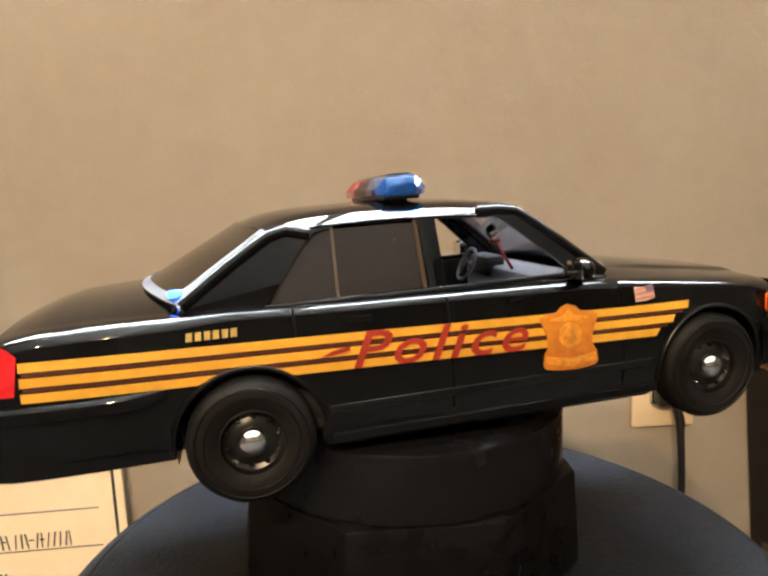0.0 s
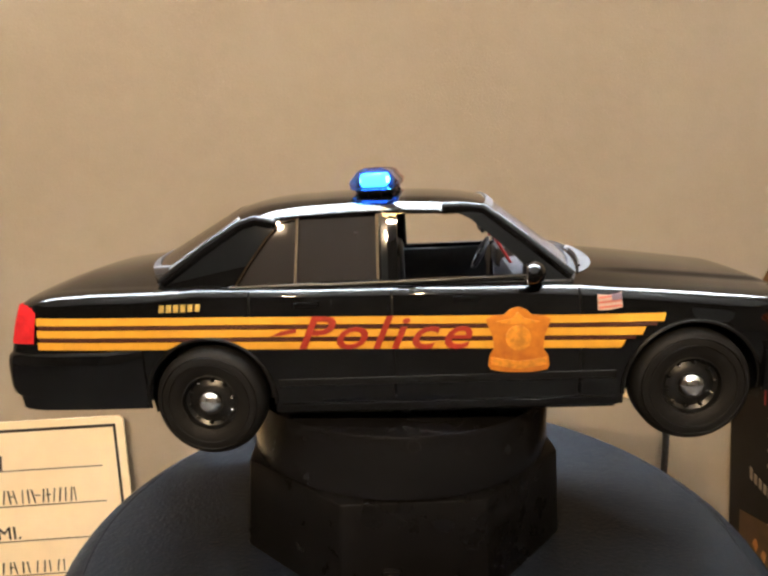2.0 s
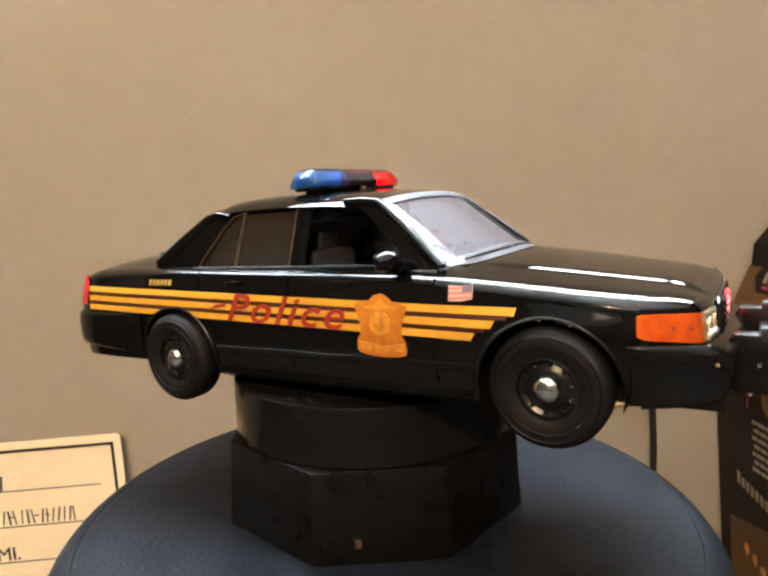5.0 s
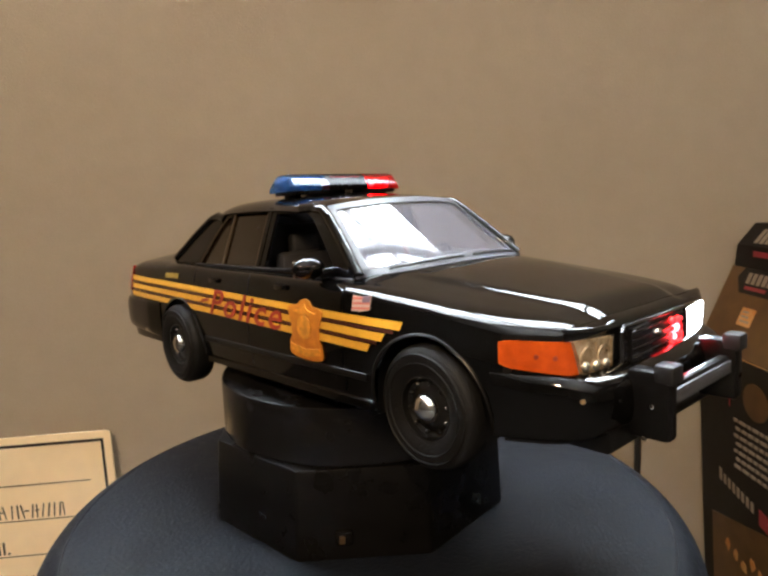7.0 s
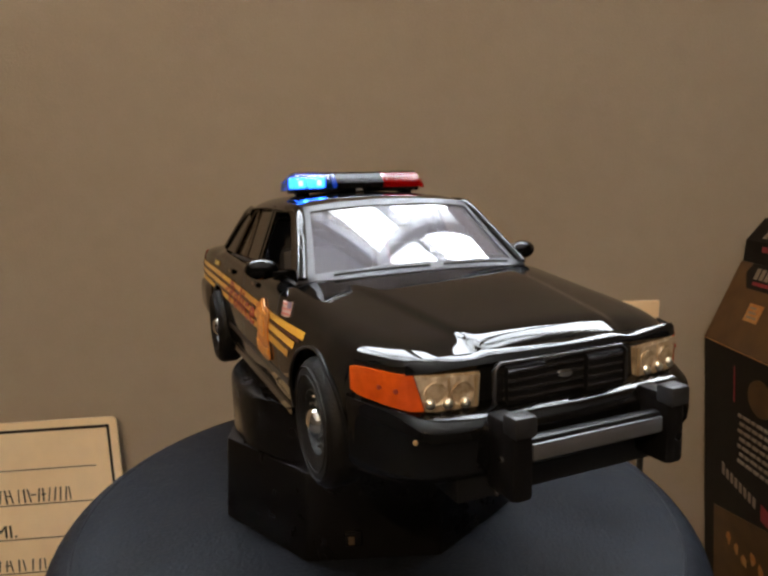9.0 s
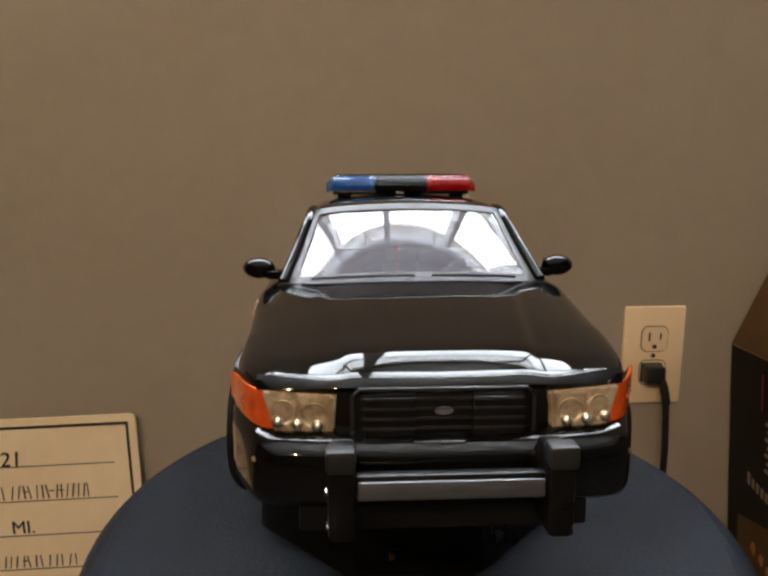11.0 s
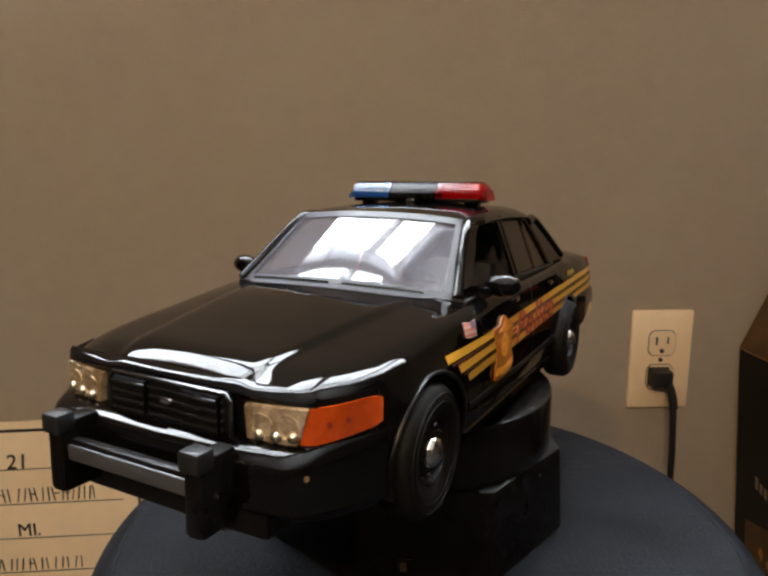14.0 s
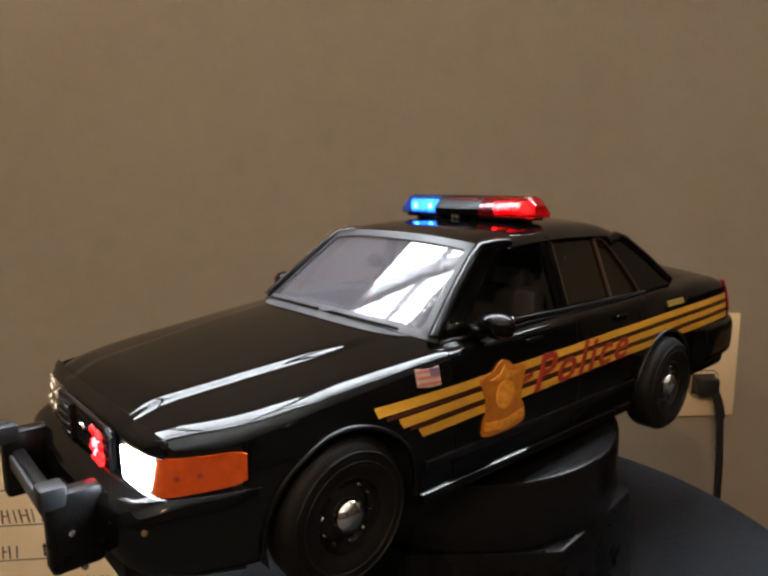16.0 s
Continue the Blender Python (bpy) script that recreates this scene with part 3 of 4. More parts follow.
def lens_rows(y0, y1, n, s, grow, margin=0.0, slant0=0.0, slant1=0.0):
    """A lamp's face along the nose, from y0 (outer) to y1 (inner); the ends may slant and the outer end tapers."""
    rows = []
    for i in range(n):
        f = i / (n - 1)
        row = []
        for q in np.linspace(0, 1, 5):
            y = (y0 + slant0 * (q - 0.5)) * (1 - f) + (y1 + slant1 * (q - 0.5)) * f
            x, y, nv = nose_arc(y, y - 0.0001, 2)[0]
            g = (0.0509 - y) / (0.0509 - 0.0245)
            end = max(0.0, 1 - g / 0.07) ** 2
            zb = 0.0343 - 0.0026 * g + 0.0012 * max(0.0, 1 - g / 0.35) + 0.0009 * end + margin
            zt = 0.0428 - 0.0015 * g - 0.0006 * end - margin
            row.append((x + nv.x * grow, s * (y + nv.y * grow), zb + (zt - zb) * q))
        rows.append(row)
    return rows


def bumper(front, z0, z1, grow):
    """A bumper wrapped round one end, with a rounded section."""
    plan = []
    for x in (np.linspace(0.1035, 0.1055, 3) if front else np.linspace(-0.1033, REAR_END + 0.0003, 26)):
        slope = (half(x + 0.0005) - half(x - 0.0005)) / 0.001
        plan.append((x, half(x), Vector((-slope, 1.0)).normalized()))
    if front:
        rest = [(x, y, nv) for x, y, nv in nose_arc(0.0502, 0.0, 34)]
    else:
        end = plan[-1]
        rest = [(end[0] - 0.0012, y, Vector((-1.0, 0.0))) for y in np.linspace(end[1] * 0.85, 0, 8)]
    path = [(x, -y, (n_.x, -n_.y)) for x, y, n_ in plan + rest] + [(x, y, (n_.x, n_.y)) for x, y, n_ in reversed((plan + rest)[:-1])]
    h = z1 - z0
    if front:
        # a rounded face and a sloping ledge under the lamps
        prof = [(-0.004, 0), (grow * 0.30, 0.0), (grow * 0.70, 0.06 * h), (grow * 0.94, 0.20 * h), (grow, 0.36 * h), (grow, 0.52 * h), (grow * 0.985, 0.64 * h), (grow * 0.95, 0.73 * h),
                (grow * 0.89, 0.79 * h), (grow * 0.80, 0.835 * h), (grow * 0.66, 0.878 * h), (grow * 0.45, 0.925 * h), (grow * 0.2, 0.970 * h), (-0.001, h), (-0.004, 1.02 * h)]
    else:
        prof = [(-0.004, 0), (grow * 0.35, 0.0), (grow * 0.75, 0.05 * h), (grow, 0.22 * h), (grow * 1.02, 0.6 * h), (grow * 0.99, 0.74 * h), (grow * 0.88, 0.85 * h), (grow * 0.66, 0.93 * h), (grow * 0.36, 0.98 * h), (0.0, h), (-0.004, h)]
    rows = []
    for j, (x, y, n_) in enumerate(path):
        lift = (0.0 if front else 0.0022 * min(1, abs(x + 0.104) / 0.045))
        f = 1.0 + (0.35 * (1 - min(1.0, abs(y) / 0.050)) ** 0.5 if front else 0.0)
        near = float(np.interp(x, [-0.115, -0.1033], [1.0, 0.25]))
        rows.append([(x + n_[0] * max(g, g * f), y + n_[1] * (g * 0.06 if front else g * near), z0 + zz + (lift if zz < h / 2 else 0)) for g, zz in prof])
    return grid(rows)


def wheel(parent, x, s, wide):
    w = part("wheel", lathe([(0.0098, 0.0046), (0.0120, 0.0058), (0.0155, 0.0060), (0.0176, 0.0054), (0.0186, 0.0042), (TYRE_R, 0.0030), (TYRE_R, -0.0030), (0.0184, -0.0048), (0.0120, -0.0055), (0.0, -0.0055)], 56,
                            pose(0, 0, 0, 90 * s * -1)), RUBBER, parent, "black rubber tyre on a black steel wheel")
    w.location = (x, s * wide, HUB)
    rim = part("rim", lathe([(0.0100, 0.0046), (0.0094, 0.0048), (0.0090, 0.0030), (0.0078, 0.0022), (0.0062, 0.0031), (0.0050, 0.0036), (0.0, 0.0036)], 40, pose(0, 0, 0, -90 * s)), STEEL_BLACK, w)
    part("hubcap", lathe([(0.0046, 0.0034), (0.0045, 0.0046), (0.0036, 0.0060), (0.0020, 0.0068), (0, 0.0070)], 24, pose(0, 0, 0, -90 * s)), CHROME, w, "small domed chrome hubcap")
    for k in range(10):
        a = 2 * math.pi * (k + 0.3) / 10
        bm = lathe([(0.0007, 0.0), (0.0007, 0.0009), (0.0004, 0.0013), (0, 0.0014)], 8, pose(0.0077 * math.cos(a), s * 0.0026, 0.0077 * math.sin(a), -90 * s))
        part("lug_nut", bm, CHROME if k % 3 == 0 else STEEL_BLACK, w)
    for r in (0.0140, 0.0165):
        part("tyre_rib", lathe([(r - 0.0003, 0.0058), (r, 0.0062), (r + 0.0003, 0.0057)], 56, pose(0, 0, 0, -90 * s)), RUBBER, w)
    return w


def mirror_housing(parent, s):
    bm = bmesh.new()
    bmesh.ops.create_uvsphere(bm, u_segments=20, v_segments=12, radius=1, matrix=pose(0.0290, s * 0.0558, 0.0596, 0, 0, s * 14) @ Matrix.Diagonal((0.0042, 0.0062, 0.0039, 1)))
    for v in bm.verts:
        v.co.x = max(v.co.x, 0.0270)
    m = part("wing_mirror", bm, BODY, parent, "glossy black wing mirror")
    part("mirror_stalk", box(0.0282, 0.0335, min(s * 0.0445, s * 0.0530), max(s * 0.0445, s * 0.0530), 0.0558, 0.0592, 0.001), BODY, m)
    part("mirror_glass", box(0.0264, 0.0270, min(s * 0.0512, s * 0.0604), max(s * 0.0512, s * 0.0604), 0.0568, 0.0624, 0.0002), CHROME, m)


SHIELD = [(0.0, 0.0), (0.0008, -0.0013), (0.0035, -0.0019), (0.0060, -0.0022), (0.0100, -0.0023), (0.0140, -0.0022), (0.0165, -0.0019), (0.0192, -0.0013), (0.0200, 0.0), (0.0196, 0.0035), (0.0180, 0.0060), (0.0184, 0.0100),
          (0.0200, 0.0140), (0.0205, 0.0158), (0.0180, 0.0170), (0.0145, 0.0172), (0.0125, 0.0190), (0.0100, 0.0198), (0.0075, 0.0190), (0.0055, 0.0172), (0.0020, 0.0170), (-0.0005, 0.0158), (0.0, 0.0140), (0.0016, 0.0100), (0.0020, 0.0060), (0.0004, 0.0035)]


def livery(car, s):
    for a, b, x1, sl in ((0.0, 0.0026, 0.0722, 0.0008), (0.0042, 0.0068, 0.0655, 0.0014), (0.0084, 0.0110, 0.0590, 0.0016)):
        part("stripe", stripe(a, b, -0.1405, x1, sl, s), GOLD, car, "yellow-gold side stripe")
    for a, b, x1 in ((0.0029, 0.0039, 0.0690), (0.0071, 0.0081, 0.0620)):
        part("keyline", stripe(a, b, -0.1398, x1, 0.0, s, 0.00016), MAROON, car, "thin maroon line between the stripes")
    z0 = 0.0290
    bx = 0.0142

    def badge_at(u, v, d):
        x, z = bx + u, z0 - 0.029 * u + v
        return (x, s * (side(x, z) + 0.0003 + d), z)
    b = part("badge", sheet([SHIELD], badge_at, 0.0005), BADGE_GOLD, car, "orange-gold shield badge on the front door")
    part("badge_banner", sheet([[(0.001, 0.0005), (0.010, -0.0012), (0.019, 0.0005), (0.019, 0.0030), (0.010, 0.0016), (0.001, 0.0030)]], lambda u, v, d: badge_at(u, v, d + 0.0005), 0.0003), BADGE_LIGHT, b)
    part("badge_seal", sheet([[(0.010 + 0.0042 * math.cos(a), 0.0095 + 0.0042 * math.sin(a)) for a in np.linspace(0, 2 * math.pi, 20, endpoint=False)]], lambda u, v, d: badge_at(u, v, d + 0.0005), 0.0003), BADGE_LIGHT, b)
    part("badge_wing", sheet([[(0.0030, 0.0150), (0.0080, 0.0160), (0.0100, 0.0182), (0.0120, 0.0160), (0.0170, 0.0150), (0.0130, 0.0142), (0.0070, 0.0142)]], lambda u, v, d: badge_at(u, v, d + 0.0005), 0.0003), BADGE_LIGHT, b)
    # the word on the doors
    size, length = 0.0158, 0.0600

    def word_at(u, v, d):
        x = -0.0500 + u * 1.30 if s < 0 else 0.0105 - u * 1.30
        z = stripe_top(x) - 0.0108 + v
        return (x, s * (side(x, z) + 0.0004 + d), z)
    part("lettering", lettering("Police", size, 0.35, word_at, 0.00025, 0.00014, 1.16), RED_INK, car, "red slanted word Police over the stripes")
    sw = [(0.0, 0.0052), (0.004, 0.0070), (0.009, 0.0078), (0.009, 0.0066), (0.004, 0.0056)]

    def swash_at(u, v, d):
        x = -0.0585 + u if s < 0 else 0.0190 - u
        z = stripe_top(x) - 0.0118 + v
        return (x, s * (side(x, z) + 0.0004 + d), z)
    part("lettering_swash", sheet([sw], swash_at, 0.00025), RED_INK, car)
    # small writing that cannot be read, as bars
    for k in range(6):
        x0 = -0.0965 + k * 0.0025
        part("small_writing_bar", sheet([[(x0, 0.0510), (x0 + 0.0018, 0.0510), (x0 + 0.0020, 0.0534), (x0 + 0.0002, 0.0534)]], lambda u, v, d: (u, s * (side(u, v) + 0.0003 + d), v - 0.0002), 0.0002), DULL_GOLD, car)
    fx, fz = 0.0500, 0.0463

    def flag_at(u, v, d):
        x, z = fx + u, fz + v + 0.05 * u
        return (x, s * (side(x, z) + 0.0003 + d), z)
    fl = part("flag_decal", sheet([[(0, 0), (0.004, -0.0003), (0.0080, 0.0002), (0.0080, 0.0049), (0.004, 0.0044), (0, 0.0050)]], flag_at, 0.0002), FLAG_PALE, car, "small faded striped flag decal")
    for k in range(3):
        part("flag_stripe", sheet([[(0.0002, 0.0004 + k * 0.0016), (0.0078, 0.0004 + k * 0.0016), (0.0078, 0.0011 + k * 0.0016), (0.0002, 0.0011 + k * 0.0016)]], lambda u, v, d: flag_at(u, v, d + 0.0002), 0.0001), FLAG_RED, fl)
    u0, u1 = (0.0046, 0.0079) if s < 0 else (0.0002, 0.0034)
    part("flag_canton", sheet([[(u0, 0.0026), (u1, 0.0026), (u1, 0.0047), (u0, 0.0047)]], lambda u, v, d: flag_at(u, v, d + 0.0003), 0.0001), FLAG_BLUE, fl)


def car_body():
    car = thing("model_police_car", "glossy black diecast model police sedan with gold stripes and light bar", "model car")
    part("body", panel(is_body), BODY, car, "glossy black body shell")
    part("inner_shell", panel(lambda x, k, s: not is_open(x, k) and (k >= 2), 0.0011), TRIM, car)
    tail = bmesh.new()
    pts = section(REAR_END)
    tail.faces.new([tail.verts.new((tail_x(REAR_END, z), -y, z)) for y, z in pts] + [tail.verts.new((tail_x(REAR_END, z), y, z)) for y, z in reversed(pts[:-1])])
    part("tail_panel", tail, BODY, car)
    arc = nose_arc(0.0502, 0.0, 30)
    arc = [(x, -y) for x, y, _ in arc] + [(x, y) for x, y, _ in reversed(arc[:-1])]
    part("nose_panel", grid([[(x - 0.0004, y, z) for z in (0.0150, 0.0300, 0.0440)] for x, y in arc]), TRIM, car)
    edge = sorted(section(FRONT_END)[TOP - 1:])
    lip = []
    for y in np.linspace(-0.0425, 0.0425, 41):
        zt = float(np.interp(abs(y), [q for q, _ in edge], [z for _, z in edge]))
        fx, drop = nose_x(y) + 0.0006, 0.0432 - 0.0010 * (abs(y) / 0.0425) ** 2
        lip.append([(FRONT_END - 0.0004, y, zt), (FRONT_END + (fx - FRONT_END) * 0.55, y, zt - (zt - drop) * 0.30), (fx - 0.0003, y, drop + 0.0006), (fx, y, drop), (fx - 0.0010, y, drop - 0.0012)])
    part("hood_lip", grid(lip), BODY, car)
    part("hood", panel(is_hood), BODY, car, "long glossy black hood")
    part("trunk_lid", panel(is_trunk), BODY, car, "glossy black trunk lid")
    part("front_bumper", bumper(True, 0.0160, 0.0336, 0.0062), BODY, car, "glossy black wrapped front bumper")
    part("rear_bumper", bumper(False, 0.0200, 0.0383, 0.0020), BODY, car, "black wrapped rear bumper")
    part("floor_pan", box(-0.140, 0.128, -0.033, 0.033, 0.0105, 0.0200, 0.001), TRIM, car)
    part("sill_pan", box(-0.057, 0.057, -0.0515, 0.0515, 0.0115, 0.0165, 0.001), TRIM, car)
    # cabin
    part("roof", thick(grid(roof_rows()), 0.0008), BODY, car, "glossy black curved roof")
    ws = part("windshield", thick(grid(cabin_rows(0, 1, 8, 0.0002)), 0.0004), WINDSHIELD, car, "clear windshield with frosted edges")
    rg = part("rear_window", thick(grid(cabin_rows(6, 7, 8, 0.0002)), 0.0004), TINT, car, "dark tinted rear window")
    ws.visible_shadow = rg.visible_shadow = False
    rows = cabin_rows(0, 1, 12, 0.0008)
    part("frosted_edge", thick(grid([r for r in rows[:2]]), 0.0003), FROST, ws)
    part("frosted_edge", thick(grid([r for r in rows[-2:]]), 0.0003), FROST, ws)
    part("frosted_edge", thick(grid([r[:2] for r in rows]), 0.0003), FROST, ws)
    part("frosted_edge", thick(grid([r[-2:] for r in rows]), 0.0003), FROST, ws)
    rows = cabin_rows(7, 6, 12, 0.0008)
    for cut in ([r for r in rows[:2]], [r[:2] for r in rows], [r[-2:] for r in rows]):
        part("frosted_edge", thick(grid(cut), 0.0003), FROST, rg)
    rows = cabin_rows(0, 1, 12, 0.0016)
    for v0, v1 in ((2, 9), (9, 15)):
        part("wiper", tube([Vector(rows[0][i]) + Vector((0.0010, 0, 0.0006)) for i in range(v0, v1)], 0.00045, 6), TRIM, car, "black wiper blade at the windshield foot")
    foot = cabin_rows(0, 1, 12)[0]

    def on_hood(x, y):
        line = sorted(section(x)[TOP - 1:])
        return (x, y, float(np.interp(abs(y), [q for q, _ in line], [z for _, z in line])) + 0.0003)
    cowl = []
    for y in np.linspace(-0.0385, 0.0385, 29):
        xf = float(np.interp(y, [p[1] for p in foot], [p[0] for p in foot]))
        cowl.append([on_hood(xf + 0.0010 + d * (1 - (abs(y) / 0.0385) ** 6), y) for d in (0.0, 0.0025, 0.0050)])
    part("cowl", thick(grid(cowl), 0.0002), FROST, car, "greyish cowl strip under the windshield")
    for s in (-1, 1):
        part("front_door", panel(lambda x, k, q: q == s and is_door(x, k, q, False)), BODY, car, "glossy black front door")
        part("rear_door", panel(lambda x, k, q: q == s and is_door(x, k, q, True)), BODY, car, "glossy black rear door")
        part("window_frame", sheet([FRAME, REAR_WIN[::-1], FRONT_WIN[::-1]], cabin_place(s), 0.0016), BODY, car, "black window frame and pillars")
        g = part("side_window", sheet([REAR_WIN], cabin_place(s, -0.0006), 0.0005), TINT, car, "dark tinted rear side window")
        part("window_mullion", sheet([[(-0.0508, 0.0578), (-0.0500, 0.0578), (-0.0492, 0.0797), (-0.0500, 0.0797)]], cabin_place(s, 0.0002), 0.0008), BRONZE, g)
        part("window_trim", sheet([[(-0.0222, 0.0578), (-0.0212, 0.0578), (-0.0212, 0.0797), (-0.0222, 0.0797)]], cabin_place(s, 0.0002), 0.0010), BRONZE, g)
        part("window_trim", tube([cabin_place(s, 0.0010)(u, v, 0) for u, v in REAR_WIN[:5]], 0.0005, 6), BRONZE, g)
        part("belt_moulding", tube([(x, s * (cabin_y(0.0570, x) + 0.0003), 0.0570 + 0.0003 * (x < -0.04)) for x in np.linspace(-0.073, 0.033, 20)], 0.0007, 8), TRIM, car)
        part("pillar_trim", sheet([[(-0.0205, 0.0560), (-0.0182, 0.0560), (-0.0182, 0.0815), (-0.0205, 0.0815)]], cabin_place(s, 0.0016), 0.0003), BODY, car)
        part("front_pillar", tube([cabin_place(s, 0.0006)(u, v, 0) for u, v in A_PILLAR], 0.0021, 16), BODY, car, "glossy black windshield pillar")
        part("rear_pillar_edge", tube([cabin_place(s, 0.0008)(u, v, 0) for u, v in C_PILLAR], 0.0022, 16), BODY, car)
        part("rub_strip", grid([[(x, s * (side(x, z) + d), z) for z, d in ((0.0262, -0.0002), (0.0258, 0.0003), (0.0236, 0.0003), (0.0232, -0.0002))] for x in np.linspace(-0.057, 0.056, 30)]), TRIM, car)
        part("sill_trim", grid([[(x, s * (side(x, 0.015) + d), z) for z, d in ((0.0170, 0.0), (0.0164, 0.0010), (0.0140, 0.0012), (0.0126, -0.0012), (0.0122, -0.004))] for x in np.linspace(-0.0565, 0.0565, 30)]), BODY, car, "glossy black sill")
        for x in (-0.0500, 0.0035):
            part("door_handle", box(x, x + 0.0085, min(s * (side(x, 0.0518) - 0.0004), s * (side(x, 0.0518) + 0.0011)), max(s * (side(x, 0.0518) - 0.0004), s * (side(x, 0.0518) + 0.0011)), 0.0506, 0.0526, 0.0005), BODY, car, "black door handle")
        amber = part("turn_lamp", thick(grid(lens_rows(0.0509, 0.0396, 18, s, 0.0004, 0.0, 0.0, 0.0024)), 0.0006), AMBER, car, "amber corner lens")
        for q in (0.35, 0.6):
            yc = 0.0500 - 0.0100 * q
            n_ = nose_arc(yc, yc - 0.0001, 2)[0][2]
            at = Matrix.Translation(lens_rows(yc, yc - 0.0001, 2, s, 0.0005)[0][2]) @ Vector((n_.x, s * n_.y, 0)).to_track_quat("Z", "Y").to_matrix().to_4x4()
            part("lamp_dot", lathe([(0.0006, 0), (0.0006, 0.0003), (0, 0.0004)], 10, at), RED_INK, amber)
        part("headlamp", thick(grid(lens_rows(0.0394, 0.0245, 14, s, 0.0004, 0.0, 0.0024, -0.0008)), 0.0006), LENS, car, "clear headlamp lens with a bright reflector")
        tl = []
        for x in np.linspace(-0.1425, -0.1520, 10):
            f = (x + 0.1425) / -0.0095
            zt = 0.0520 + 0.0038 * math.sin(min(1, f * 1.3) * math.pi / 2)
            tl.append([(tail_x(x, z) - 0.0006 * f, s * (side(x, z) + 0.0005), z) for z in np.linspace(0.0415, zt - 0.001 * f, 6)])
        for yy in np.linspace(0.047, 0.028, 6):
            tl.append([(tail_x(REAR_END, z) - 0.0010, s * yy, z) for z in np.linspace(0.0415, 0.0545, 6)])
        part("tail_lamp", grid(tl), TAIL, car, "red wrapped tail lamp lens")
        for x in (-AXLE, AXLE):
            liner = [[(x + 0.0225 * math.cos(a), s * y, HUB + 0.0225 * math.sin(a)) for y in (0.0525, 0.034)] for a in np.linspace(-0.25, math.pi + 0.25, 20)]
            part("wheel_arch_liner", grid(liner), TRIM, car)
            lip = [Vector((x + (ARCH + 0.0003) * math.cos(a), s * (side(x + ARCH * math.cos(a), HUB + ARCH * math.sin(a)) + 0.0002), HUB + ARCH * math.sin(a))) for a in np.linspace(-0.1, math.pi + 0.1, 26)]
            part("arch_lip", tube(lip, 0.0006, 6), TRIM, car)
            wheel(car, x, s, 0.0536 if x < 0 else 0.0490)
        mirror_housing(car, s)
        livery(car, s)
    # grille
    gx = 0.1238
    gr = part("grille", box(gx, gx + 0.0012, -0.0200, 0.0200, 0.0262, 0.0424, 0.0004), TRIM, car, "black slatted grille")
    for k in range(6):
        z = 0.0285 + k * 0.0023
        part("slat", box(gx + 0.0011, gx + 0.0019, -0.0185, 0.0185, z, z + 0.0010, 0.0003), SLAT, gr)
    # grey metal in place of the highlight that the hood lip blocks
    part("grille_rim", tube([(gx + 0.0014, -0.0206, 0.0300), (gx + 0.0014, -0.0206, 0.0412), (gx + 0.0014, -0.0190, 0.0426), (gx + 0.0014, 0.0190, 0.0426), (gx + 0.0014, 0.0206, 0.0412), (gx + 0.0014, 0.0206, 0.0300)], 0.0007, 8), RIM_SHEEN, gr)
    part("emblem", lathe([(0.0024, 0), (0.0021, 0.0005), (0, 0.0007)], 20, pose(gx + 0.0020, 0, 0.0380, 0, 90, 0) @ Matrix.Diagonal((0.5, 1, 1, 1))), CHROME, gr, "small plain silver oval emblem")
    # push bumper
    pb = part("push_bumper", box(0.1355, 0.1385, -0.0200, 0.0200, 0.0225, 0.0285, 0.0008), PLASTIC, car, "black push bumper with grey rubber pads")
    part("pad_strip", box(0.1384, 0.1394, -0.0195, 0.0195, 0.0234, 0.0274, 0.0004), FROST, pb)
    for s in (-1, 1):
        y0, y1 = sorted((s * 0.0200, s * 0.0258))
        part("upright", box(0.1290, 0.1405, y0, y1, 0.0145, 0.0332, 0.0014), PLASTIC, pb)
        part("upright_pad", box(0.1362, 0.1418, y0 - 0.0002, y1 + 0.0002, 0.0300, 0.0352, 0.0010), PAD_GREY, pb)
        part("bolt", lathe([(0.0008, 0), (0.0007, 0.0006), (0, 0.0008)], 8, pose(0.1362, s * 0.0258, 0.0240, -90 * s)), CHROME, pb)
        part("bolt", lathe([(0.0008, 0), (0.0007, 0.0006), (0, 0.0008)], 8, pose(0.1340, s * 0.0258, 0.0150, -90 * s)), CHROME, pb)
        # a gold disc put in for the warm glint on the bumper's corner
        part("bumper_glint", lathe([(0.0014, 0), (0.0013, 0.0006), (0, 0.0008)], 12, pose(nose_x(0.042) + 0.0048, s * 0.0425, 0.0275, 0, 80, s * 30) @ Matrix.Diagonal((0.5, 0.5, 1, 1))), LENS_SHADE, car, "small gold disc standing for a warm glint on the bumper")
    # inside
    part("tub", box(-0.093, 0.043, -0.0470, 0.0470, 0.0165, 0.0220), CHARCOAL, car)
    for s in (-1, 1):
        y0, y1 = sorted((s * 0.0440, s * 0.0475))
        part("door_card", box(-0.093, 0.043, y0, y1, 0.0200, 0.0555, 0.0006), CHARCOAL, car)
        y0, y1 = sorted((s * 0.0070, s * 0.0370))
        st = part("front_seat", box(-0.0190, 0.0110, y0, y1, 0.0220, 0.0360, 0.003), CHARCOAL, car)
        part("seat_back", box(-0.0240, -0.0160, y0, y1, 0.0300, 0.0625, 0.003), CHARCOAL, st)
